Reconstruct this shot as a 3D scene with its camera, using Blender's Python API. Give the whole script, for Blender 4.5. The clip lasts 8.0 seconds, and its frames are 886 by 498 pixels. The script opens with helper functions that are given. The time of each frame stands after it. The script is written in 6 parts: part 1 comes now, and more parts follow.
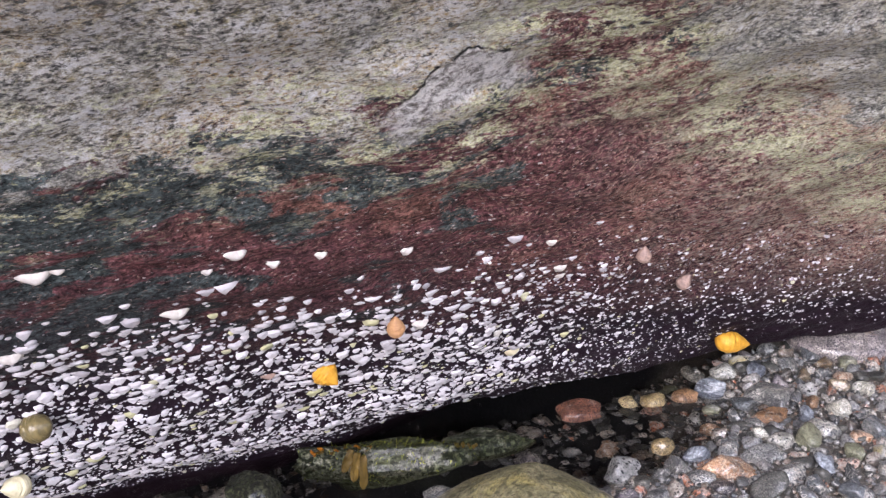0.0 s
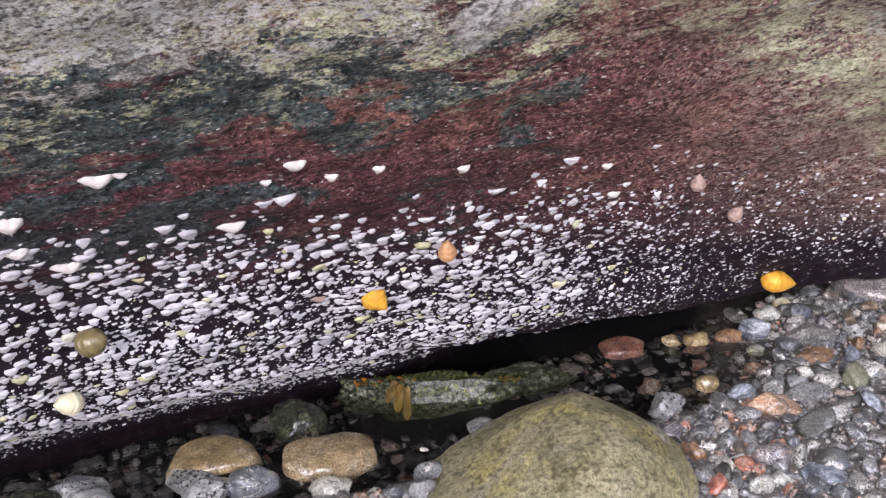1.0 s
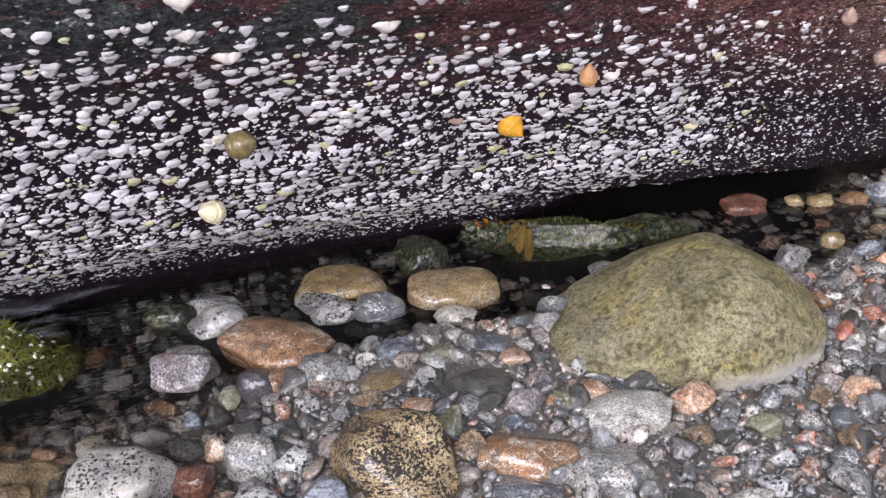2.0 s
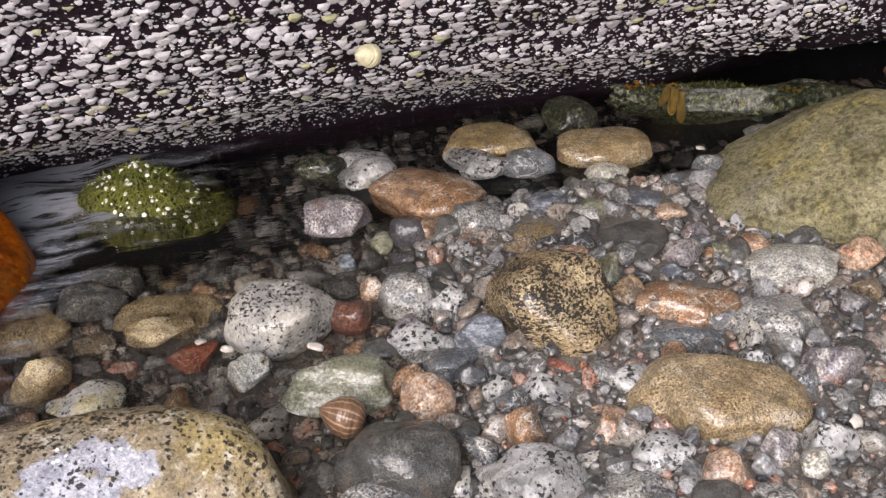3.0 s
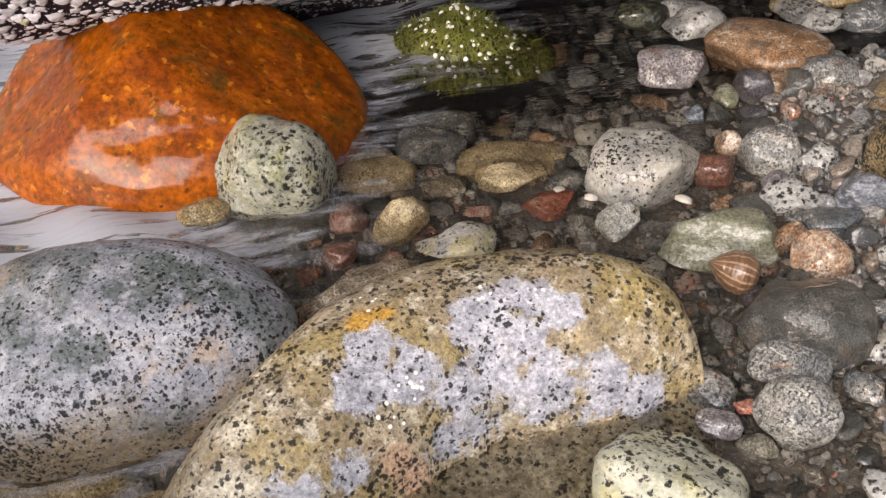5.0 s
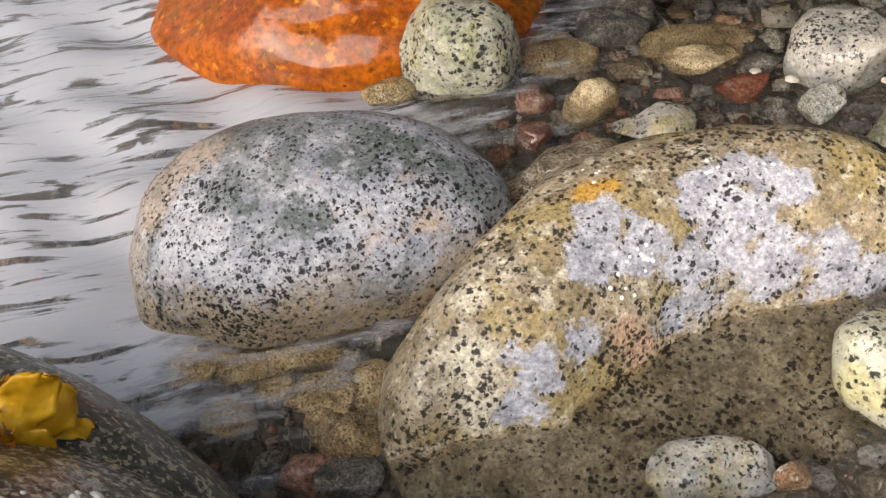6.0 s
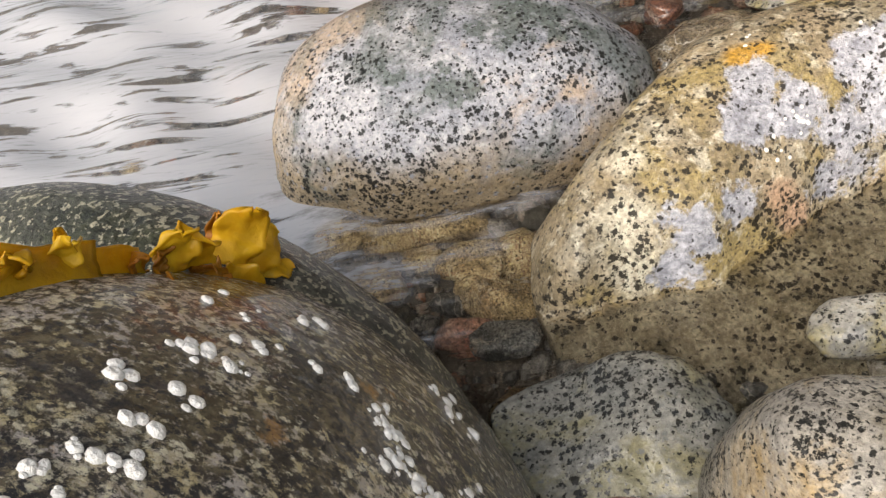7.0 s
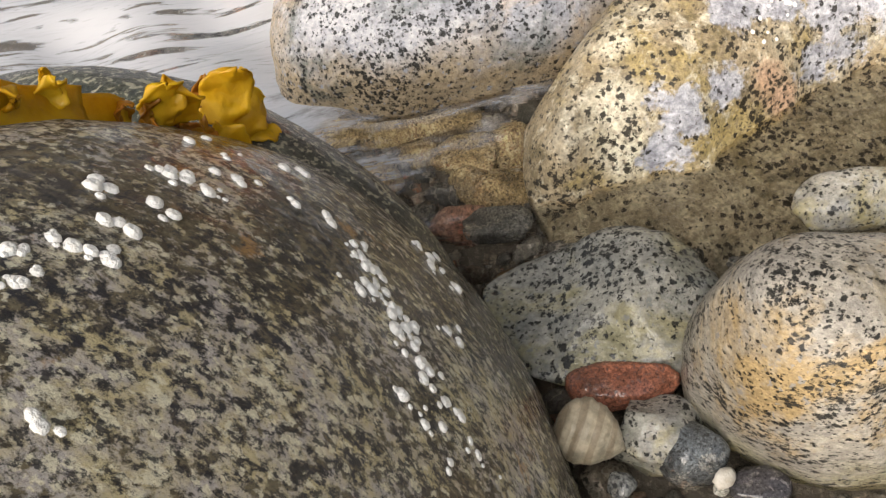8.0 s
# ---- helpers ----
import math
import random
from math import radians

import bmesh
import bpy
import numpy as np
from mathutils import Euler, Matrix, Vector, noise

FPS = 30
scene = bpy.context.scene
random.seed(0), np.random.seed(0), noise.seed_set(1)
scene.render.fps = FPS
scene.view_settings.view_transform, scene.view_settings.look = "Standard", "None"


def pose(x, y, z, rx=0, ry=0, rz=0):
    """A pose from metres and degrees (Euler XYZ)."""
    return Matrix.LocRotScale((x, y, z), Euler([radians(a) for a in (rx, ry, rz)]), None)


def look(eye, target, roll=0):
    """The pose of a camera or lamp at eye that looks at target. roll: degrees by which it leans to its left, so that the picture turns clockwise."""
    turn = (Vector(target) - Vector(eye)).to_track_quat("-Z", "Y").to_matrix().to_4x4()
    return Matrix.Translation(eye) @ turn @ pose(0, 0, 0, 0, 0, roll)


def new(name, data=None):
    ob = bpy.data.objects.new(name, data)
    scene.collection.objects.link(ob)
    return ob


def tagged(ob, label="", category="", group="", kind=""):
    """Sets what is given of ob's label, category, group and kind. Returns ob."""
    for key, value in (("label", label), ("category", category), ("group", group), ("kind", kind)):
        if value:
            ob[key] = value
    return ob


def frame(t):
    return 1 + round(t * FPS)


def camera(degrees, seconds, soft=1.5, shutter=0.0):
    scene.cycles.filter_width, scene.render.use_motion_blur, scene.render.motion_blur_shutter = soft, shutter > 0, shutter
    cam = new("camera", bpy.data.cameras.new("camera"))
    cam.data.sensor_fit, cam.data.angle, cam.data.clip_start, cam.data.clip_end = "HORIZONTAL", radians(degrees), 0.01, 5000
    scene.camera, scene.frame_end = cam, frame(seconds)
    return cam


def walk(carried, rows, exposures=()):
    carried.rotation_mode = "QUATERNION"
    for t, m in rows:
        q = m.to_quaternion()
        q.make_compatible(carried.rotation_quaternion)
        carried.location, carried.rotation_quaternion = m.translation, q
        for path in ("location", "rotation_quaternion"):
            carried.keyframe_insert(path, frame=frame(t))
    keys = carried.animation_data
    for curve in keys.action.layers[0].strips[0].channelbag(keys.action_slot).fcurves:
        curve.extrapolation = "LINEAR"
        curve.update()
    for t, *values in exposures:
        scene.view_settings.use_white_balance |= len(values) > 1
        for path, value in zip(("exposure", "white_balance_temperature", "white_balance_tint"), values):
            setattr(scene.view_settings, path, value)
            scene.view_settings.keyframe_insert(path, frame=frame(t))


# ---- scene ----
cam = camera(43.9, 8.0, 1.35)
PATH = [
    (0, (0.133, 0.152, 0.584), (-0.058, 2.018, -0.109), -1.3),
    (0.5, (0.122, 0.153, 0.582), (-0.078, 2.009, -0.134), -1.1),
    (1, (0.111, 0.145, 0.555), (-0.121, 1.981, -0.202), -1.0),
    (1.5, (0.096, 0.129, 0.525), (-0.19, 1.93, -0.297), -0.7),
    (1.7, (0.085, 0.119, 0.514), (-0.228, 1.899, -0.342), -0.6),
    (2.8, (0.045, 0.088, 0.449), (-0.465, 1.739, -0.559), -1.8),
    (3, (0.04, 0.083, 0.443), (-0.502, 1.709, -0.588), -2.5),
    (3.5, (0.005, 0.069, 0.429), (-0.6, 1.64, -0.651), -3.2),
    (4, (-0.035, 0.059, 0.424), (-0.683, 1.588, -0.69), -3.8),
    (4.2, (-0.051, 0.053, 0.422), (-0.718, 1.569, -0.699), -4.1),
    (5.3, (-0.133, 0.033, 0.424), (-0.887, 1.402, -0.823), -5.4),
    (5.5, (-0.147, 0.024, 0.418), (-0.921, 1.366, -0.848), -5.9),
    (6, (-0.18, -0.001, 0.406), (-0.988, 1.27, -0.91), -7.2),
    (6.5, (-0.198, -0.021, 0.402), (-1.039, 1.176, -0.962), -9.1),
    (7, (-0.213, -0.044, 0.392), (-1.071, 1.095, -1.009), -10.8),
    (7.5, (-0.193, -0.06, 0.38), (-1.07, 1.035, -1.046), -12.7),
    (8, (-0.186, -0.067, 0.375), (-1.062, 1.0, -1.071), -13.6),
]
EXPOSURES = [(0.0, 1.30, 5430, 22), (2.0, 1.17, 5500, 20), (3.5, 0.97, 6200, 17), (5.5, 0.99, 6400, 15), (6.5, 1.20, 6600, 11), (8.0, 1.38, 6780, 10)]
walk(cam, [(t, look(eye, target, roll)) for t, eye, target, roll in PATH], EXPOSURES)

# ---- world, sun, exposure ----
world = bpy.data.worlds.new("overcast_sky")
scene.world = world
world.use_nodes = True
wn, wl = world.node_tree.nodes, world.node_tree.links
sky = wn.new("ShaderNodeTexSky")
sky.sky_type = "NISHITA"
sky.sun_disc = False
sky.sun_elevation = radians(30)
sky.sun_rotation = radians(185)
sky.dust_density = 6.0
sky.air_density = 1.5
pale = wn.new("ShaderNodeHueSaturation")
pale.inputs["Saturation"].default_value = 0.7
wl.new(sky.outputs[0], pale.inputs["Color"])
wl.new(pale.outputs[0], wn["Background"].inputs["Color"])
wn["Background"].inputs["Strength"].default_value = 0.1
sun = new("sun", bpy.data.lights.new("sun", "SUN"))
sun.data.energy = 1.9
sun.data.angle = radians(62)
sun.data.color = (1.0, 0.97, 0.95)
sun.matrix_world = look((-0.25, -2.75, 2.5), (0, 0, 0))


# ---- materials ----
class Mat:
    """A small builder for node materials."""

    def __init__(self, name):
        self.m = bpy.data.materials.new(name)
        self.m.use_nodes = True
        self.n, self.l = self.m.node_tree.nodes, self.m.node_tree.links
        self.b = self.n["Principled BSDF"]
        self.geo = self.n.new("ShaderNodeTexCoord").outputs["Object"]
        info = self.n.new("ShaderNodeObjectInfo")
        self.rand = info.outputs["Random"]

    def math(self, op, a, b=0.0, clamp=False):
        k = self.n.new("ShaderNodeMath")
        k.operation, k.use_clamp = op, clamp
        for i, v in enumerate((a, b)):
            if isinstance(v, (int, float)):
                k.inputs[i].default_value = v
            else:
                self.l.new(v, k.inputs[i])
        return k.outputs[0]

    def coord(self, scale=(1, 1, 1), spin=(0, 0, 0), shift=True):
        k = self.n.new("ShaderNodeMapping")
        k.inputs["Scale"].default_value = scale
        k.inputs["Rotation"].default_value = [radians(a) for a in spin]
        self.l.new(self.geo, k.inputs["Vector"])
        if shift:
            self.l.new(self.math("MULTIPLY", self.rand, 7.0), k.inputs["Location"])
        return k.outputs[0]

    def noise(self, scale, vec=None, detail=4.0, rough=0.6, warp=0.0):
        k = self.n.new("ShaderNodeTexNoise")
        k.inputs["Scale"].default_value = scale
        k.inputs["Detail"].default_value = detail
        k.inputs["Roughness"].default_value = rough
        k.inputs["Distortion"].default_value = warp
        self.l.new(vec or self.coord(), k.inputs["Vector"])
        return k.outputs["Fac"]

    def cells(self, scale, vec=None, feature="F1"):
        k = self.n.new("ShaderNodeTexVoronoi")
        k.feature = feature
        k.inputs["Scale"].default_value = scale
        self.l.new(vec or self.coord(), k.inputs["Vector"])
        return k.outputs["Distance"], k.outputs["Color"] if feature == "F1" else None

    def specks(self, scale, vec, share, drift=None, soft=0.1, warp=1.1):
        """Crisp separate grains of uneven size: a share of the cells holds one."""
        w = self.n.new("ShaderNodeTexNoise")
        w.inputs["Scale"].default_value = scale * 1.1
        w.inputs["Detail"].default_value = 5.0
        w.inputs["Roughness"].default_value = 0.7
        self.l.new(vec, w.inputs["Vector"])
        k = self.n.new("ShaderNodeVectorMath")
        k.operation = "MULTIPLY_ADD"
        self.l.new(w.outputs["Color"], k.inputs[0])
        k.inputs[1].default_value = (warp / scale * 2, warp / scale * 2, warp / scale * 2)
        self.l.new(vec, k.inputs[2])
        dist, tint = self.cells(scale, k.outputs[0])
        sep = self.n.new("ShaderNodeSeparateColor")
        self.l.new(tint, sep.inputs[0])
        size = self.math("MULTIPLY", self.math("SUBTRACT", sep.outputs[0], 1.0 - share), 0.62 / share)
        if drift is not None:
            size = self.math("ADD", size, drift)
        return self.ramp(self.math("ADD", self.math("SUBTRACT", size, dist), 0.5), (0.5, 0.0), (0.5 + soft, 1.0))

    def near(self, marks, ragged=1.2, scale=60.0):
        """How far a point lies from the nearest of some marked places, in radii, with a torn edge."""
        where = self.n.new("ShaderNodeNewGeometry").outputs["Position"]
        least = None
        for mx, my, mz, mr in marks:
            off = self.n.new("ShaderNodeVectorMath")
            off.operation = "DISTANCE"
            off.inputs[1].default_value = (mx, my, mz)
            self.l.new(where, off.inputs[0])
            d = self.math("DIVIDE", off.outputs["Value"], mr)
            least = d if least is None else self.math("MINIMUM", least, d)
        return self.math("ADD", least, self.math("MULTIPLY", self.math("SUBTRACT", self.noise(scale, self.coord(), 6.0, 0.68), 0.5), 2 * ragged))

    def ramp(self, fac, *stops):
        k = self.n.new("ShaderNodeValToRGB")
        e = k.color_ramp.elements
        while len(e) < len(stops):
            e.new(0.5)
        for s, (p, c) in zip(e, stops):
            s.position = p
            s.color = (c, c, c, 1) if isinstance(c, (int, float)) else (*c, 1)
        self.l.new(fac, k.inputs[0])
        return k.outputs[0]

    def mix(self, fac, a, b, blend="MIX"):
        k = self.n.new("ShaderNodeMix")
        k.data_type, k.blend_type = "RGBA", blend
        for i, v in ((0, fac), (6, a), (7, b)):
            if isinstance(v, (int, float)):
                k.inputs[i].default_value = v
            elif isinstance(v, tuple):
                k.inputs[i].default_value = (*v, 1)
            else:
                self.l.new(v, k.inputs[i])
        return k.outputs[2]

    def done(self, color, rough=0.4, bump=None, depth=0.002, coat=0.0, coat_rough=0.1, spec=0.2, film=0.0022):
        for key, v in (("Base Color", color), ("Roughness", rough), ("Coat Weight", coat), ("Coat Roughness", coat_rough)):
            if isinstance(v, (int, float)):
                self.b.inputs[key].default_value = v
            elif isinstance(v, tuple):
                self.b.inputs[key].default_value = (*v, 1)
            else:
                self.l.new(v, self.b.inputs[key])
        self.b.inputs["Specular IOR Level"].default_value = spec
        if bump is not None:
            k = self.n.new("ShaderNodeBump")
            k.inputs["Strength"].default_value = 1.0
            k.inputs["Distance"].default_value = depth
            self.l.new(bump, k.inputs["Height"])
            self.l.new(k.outputs[0], self.b.inputs["Normal"])
            wet = self.n.new("ShaderNodeBump")
            wet.inputs["Distance"].default_value = film
            self.l.new(self.noise(85.0, None, 3.0, 0.55), wet.inputs["Height"])
            self.l.new(wet.outputs[0], self.b.inputs["Coat Normal"])
        return self.m


def speckled_stone(name, light, mid, speck, amount=0.5, grain=260.0, stain=None, stain_amount=0.5, wet=0.5, streak=1.0, relief=0.0012, clump=0.28, variety=1.0):
    """Granular rock: pale grains, darker mineral specks and broad stains, wet on top."""
    k = Mat(name)
    v = k.coord(scale=(1, 1, streak), spin=(35, 20, 10))
    blotch = k.noise(24.0, v, 6.0, 0.7)
    base = k.mix(k.ramp(blotch, (0.35, 0.0), (0.62, 1.0)), light, mid)
    if stain is not None:
        base = k.mix(k.ramp(k.noise(13.0, k.coord(), 6.0, 0.72, 0.6), (0.52 - 0.2 * stain_amount, 0.0), (0.7 - 0.1 * stain_amount, 0.85)), base, stain)
    if variety > 0:
        base = k.mix(k.ramp(k.noise(42.0, k.coord(spin=(0, 60, 20)), 6.0, 0.7, 0.5), (0.55, 0.0), (0.62, 0.7 * variety)), base, (0.54, 0.50, 0.43))
        base = k.mix(k.ramp(k.noise(36.0, k.coord(spin=(50, 0, 80)), 6.0, 0.7, 0.5), (0.6, 0.0), (0.67, 0.65 * variety)), base, (0.36, 0.18, 0.075))
        base = k.mix(k.ramp(k.noise(58.0, k.coord(spin=(20, 30, 50)), 6.0, 0.72, 0.4), (0.55, 0.0), (0.63, 0.7 * variety)), base, (0.05, 0.05, 0.05))
        ridge = k.math("ABSOLUTE", k.math("SUBTRACT", k.noise(26.0, k.coord(scale=(1, 1, 1.8), spin=(30, 70, 0)), 4.0, 0.55, 0.9), 0.5))
        veins = k.math("MULTIPLY", k.ramp(ridge, (0.004, 1.0), (0.016, 0.0)), k.ramp(k.noise(15.0, k.coord(spin=(80, 20, 0)), 3.0), (0.48, 0.0), (0.56, 0.75 * variety)))
        base = k.mix(veins, base, (0.66, 0.63, 0.56))
    fine = k.noise(grain * 2.6, v, 4.0, 0.75)
    base = k.mix(0.85, base, k.ramp(fine, (0.32, 0.0), (0.5, 0.5), (0.68, 1.0)), "OVERLAY")
    base = k.mix(0.6, base, k.ramp(k.noise(75.0, v, 6.0, 0.75), (0.34, 0.1), (0.5, 0.5), (0.66, 0.95)), "OVERLAY")
    grains = k.noise(grain * 2.1, v, 3.0, 0.6, 0.2)
    dens = k.noise(38.0, v, 4.0, 0.65)
    t = k.math("ADD", grains, k.math("MULTIPLY", k.math("SUBTRACT", dens, 0.5), clump))
    lo = 0.655 - 0.19 * amount
    half = k.mix(k.ramp(t, (lo - 0.06, 0.0), (lo - 0.01, 0.5)), base, mid)
    base = k.mix(k.ramp(t, (lo - 0.015, 0.0), (lo + 0.015, 1.0)), half, speck)
    rough = k.ramp(k.noise(40.0, k.coord(), 4.0), (0.35, 0.35), (0.7, 0.65))
    bump = k.math("ADD", k.math("ADD", k.noise(60.0, v, 8.0, 0.7), k.math("MULTIPLY", grains, 0.15)), k.math("MULTIPLY", k.noise(330.0, k.coord(), 4.0, 0.7), 0.12))
    base = k.mix(1.0, base, (0.76, 0.755, 0.74), "MULTIPLY")
    return k.done(base, rough, bump, 3.2 * relief, k.ramp(k.noise(20.0, k.coord(), 4.0), (0.3, 0.5 * wet), (0.6, min(1.0, 1.8 * wet))), k.ramp(k.noise(55.0, k.coord()), (0.35, 0.03), (0.75, 0.14)))


def granite(name, pale, cool, stain, patch, speck=(0.014, 0.014, 0.013), stain_at=0.5, patch_at=0.58, dense=0.5, size=150.0, wet=0.3, relief=0.003, rim=None, rim_at=0.0, marks=(), pale_marks=(), flat=1.0):
    """Coarse granite: pale crystals in cool and warm fields, broad dark patches, ragged black mica in drifts."""
    k = Mat(name)
    v = k.coord(scale=(1, 1, flat), spin=(35, 20, 10))
    base = k.mix(k.ramp(k.noise(34.0, v, 6.0, 0.7), (0.38, 0.0), (0.6, 1.0)), pale, cool)
    base = k.mix(k.ramp(k.noise(15.0, k.coord(spin=(70, 0, 40)), 6.0, 0.68, 0.5), (stain_at, 0.0), (stain_at + 0.09, 0.9)), base, stain)
    if rim is not None:
        sep = k.n.new("ShaderNodeSeparateXYZ")
        k.l.new(k.geo, sep.inputs[0])
        low = k.math("ADD", k.math("MULTIPLY", k.math("SUBTRACT", rim_at, sep.outputs[2]), 14.0), k.noise(22.0, v, 6.0, 0.7))
        base = k.mix(k.ramp(low, (0.45, 0.0), (0.75, 0.85)), base, rim)
    base = k.mix(k.ramp(k.noise(11.0, k.coord(spin=(10, 50, 0)), 7.0, 0.7, 0.4), (patch_at, 0.0), (patch_at + 0.08, 0.7)), base, patch)
    if marks:
        base = k.mix(k.ramp(k.near(marks, 2.4, 75.0), (0.5, 0.8), (1.2, 0.0)), base, patch)
    if pale_marks:
        base = k.mix(k.ramp(k.near(pale_marks, 1.0, 45.0), (0.5, 0.8), (1.15, 0.0)), base, pale)
    base = k.mix(0.4, base, k.ramp(k.noise(330.0, v, 5.0, 0.7), (0.34, 0.12), (0.5, 0.5), (0.66, 0.92)), "OVERLAY")
    base = k.mix(k.specks(size * 1.5, k.coord(spin=(15, 70, 0)), 0.35, None, 0.25), base, cool)
    drift = k.math("MULTIPLY", k.math("SUBTRACT", k.noise(26.0, v, 4.0, 0.65), 0.56 - 0.1 * dense), 1.3)
    t = k.specks(size * 1.7, v, 0.3 + 0.35 * dense, drift)
    tiny = k.specks(size * 3.3, k.coord(scale=(1, 1, flat), spin=(0, 40, 20)), 0.25 + 0.25 * dense, drift, 0.12)
    base = k.mix(k.math("MULTIPLY", tiny, 0.8), base, speck)
    base = k.mix(k.math("MULTIPLY", t, 0.93), base, speck)
    bump = k.math("ADD", k.noise(48.0, v, 9.0, 0.68), k.math("MULTIPLY", t, -0.25))
    gloss = k.ramp(k.noise(18.0, k.coord(), 4.0), (0.35, 0.4 * wet), (0.62, min(1.0, 1.7 * wet)))
    base = k.mix(1.0, base, (0.68, 0.68, 0.68), "MULTIPLY")
    return k.done(base, k.ramp(k.noise(60.0, v), (0.35, 0.4), (0.7, 0.65)), bump, relief, gloss, k.ramp(k.noise(55.0, k.coord()), (0.35, 0.05), (0.75, 0.2)))


def banded_stone(name, light, dark, turns=40.0, wet=0.6, third=None, edge=(0.4, 0.55)):
    """Gneiss: wavering light and dark layers with grain."""
    k = Mat(name)
    v = k.coord(scale=(1, 1, 3.2), spin=(60, 25, 0))
    lay = k.noise(turns, v, 7.0, 0.72, 0.3)
    base = k.mix(k.ramp(lay, (edge[0], 0.0), (edge[1], 1.0)), light, dark)
    if third is not None:
        base = k.mix(k.ramp(k.noise(22.0, v, 3.0), (0.55, 0.0), (0.63, 0.8)), base, third)
    base = k.mix(0.8, base, k.ramp(k.noise(420.0, k.coord(), 6.0, 0.75), (0.32, 0.05), (0.5, 0.5), (0.68, 1.0)), "OVERLAY")
    base = k.mix(1.0, base, (0.7, 0.7, 0.69), "MULTIPLY")
    return k.done(base, 0.42, k.math("ADD", k.noise(80.0, v, 8.0, 0.7), k.math("MULTIPLY", lay, 0.5)), 0.003, wet, 0.1)


def olive_material():
    k = Mat("olive_granite")
    base = k.mix(k.ramp(k.noise(26.0, None, 6.0, 0.7), (0.36, 0.0), (0.62, 1.0)), (0.36, 0.325, 0.19), (0.19, 0.175, 0.085))
    base = k.mix(k.ramp(k.noise(13.0, k.coord(), 6.0, 0.68, 0.5), (0.53, 0.0), (0.62, 0.75)), base, (0.42, 0.35, 0.12))
    base = k.mix(k.ramp(k.noise(10.0, k.coord(spin=(40, 10, 70)), 6.0, 0.68, 0.5), (0.55, 0.0), (0.68, 0.7)), base, (0.36, 0.34, 0.30))
    base = k.mix(0.85, base, k.ramp(k.noise(420.0, None, 5.0, 0.75), (0.32, 0.05), (0.5, 0.5), (0.68, 1.0)), "OVERLAY")
    t = k.math("ADD", k.noise(210.0, None, 4.0, 0.7), k.math("MULTIPLY", k.math("SUBTRACT", k.noise(28.0, None, 4.0), 0.5), 0.3))
    base = k.mix(k.ramp(t, (0.54, 0.0), (0.60, 0.85)), base, (0.075, 0.065, 0.03))
    sep = k.n.new("ShaderNodeSeparateXYZ")
    k.l.new(k.geo, sep.inputs[0])
    h = k.math("ADD", sep.outputs[2], k.math("MULTIPLY", k.noise(60.0, k.coord(), 7.0, 0.75), 0.03))
    line = k.ramp(k.math("ADD", k.math("MULTIPLY", h, 10.0), 0.5), (0.54, 0.0), (0.60, 1.0), (0.68, 0.8), (0.76, 0.0))
    part_of = k.ramp(k.math("ADD", k.math("MULTIPLY", sep.outputs[0], 5.0), k.noise(25.0, k.coord(), 5.0)), (0.45, 0.0), (0.7, 0.85))
    base = k.mix(k.math("MULTIPLY", line, part_of), base, (0.55, 0.52, 0.46))
    return k.done(base, 0.55, k.noise(90.0, None, 9.0, 0.76), 0.008, 0.0)


TANPOOL = speckled_stone("tan_pool_stone", (0.68, 0.56, 0.36), (0.5, 0.39, 0.22), (0.10, 0.08, 0.05), 0.3, 300, (0.2, 0.15, 0.07), 0.3, 0.0, variety=0.5)
OLIVE = olive_material()
GREYWHITE = granite("grey_white_boulder_granite", (0.58, 0.58, 0.61), (0.34, 0.355, 0.40), (0.50, 0.39, 0.29), (0.105, 0.13, 0.115), stain_at=0.535, patch_at=0.49, dense=0.66, size=235.0, wet=0.1, rim=(0.42, 0.32, 0.18), rim_at=0.027, marks=((-0.455, 0.378, 0.070, 0.019), (-0.438, 0.392, 0.066, 0.016), (-0.469, 0.365, 0.072, 0.014), (-0.471, 0.328, 0.063, 0.014), (-0.500, 0.318, 0.065, 0.010)), pale_marks=((-0.524, 0.293, 0.051, 0.022), (-0.51, 0.30, 0.055, 0.018)))
TAN = speckled_stone("tan_stone", (0.42, 0.33, 0.17), (0.30, 0.22, 0.10), (0.10, 0.08, 0.05), 0.3, 300, (0.22, 0.15, 0.06), 0.3, 0.7, variety=0.6)
OCHRE = speckled_stone("ochre_stone", (0.42, 0.33, 0.19), (0.30, 0.215, 0.10), (0.12, 0.08, 0.04), 0.35, 300, (0.33, 0.26, 0.16), 0.4, 0.6, variety=0.6)
RUST = speckled_stone("rust_stone", (0.34, 0.20, 0.105), (0.22, 0.12, 0.055), (0.10, 0.06, 0.04), 0.25, 320, (0.42, 0.30, 0.2), 0.3, 0.55)
AMBER = speckled_stone("amber_stone", (0.56, 0.38, 0.25), (0.45, 0.27, 0.15), (0.3, 0.14, 0.06), 0.35, 200, (0.5, 0.42, 0.34), 0.5, 0.6)
RED = speckled_stone("red_stone", (0.44, 0.15, 0.08), (0.32, 0.10, 0.06), (0.4, 0.3, 0.24), 0.3, 260, None, 0, 0.5, variety=0.5)
PINK = speckled_stone("pink_stone", (0.55, 0.34, 0.27), (0.45, 0.25, 0.19), (0.3, 0.2, 0.18), 0.2, 260, None, 0, 0.4)
BRICK = speckled_stone("brick_red_stone", (0.36, 0.14, 0.08), (0.28, 0.10, 0.06), (0.2, 0.1, 0.08), 0.2, 260, None, 0, 0.4, variety=0.2)
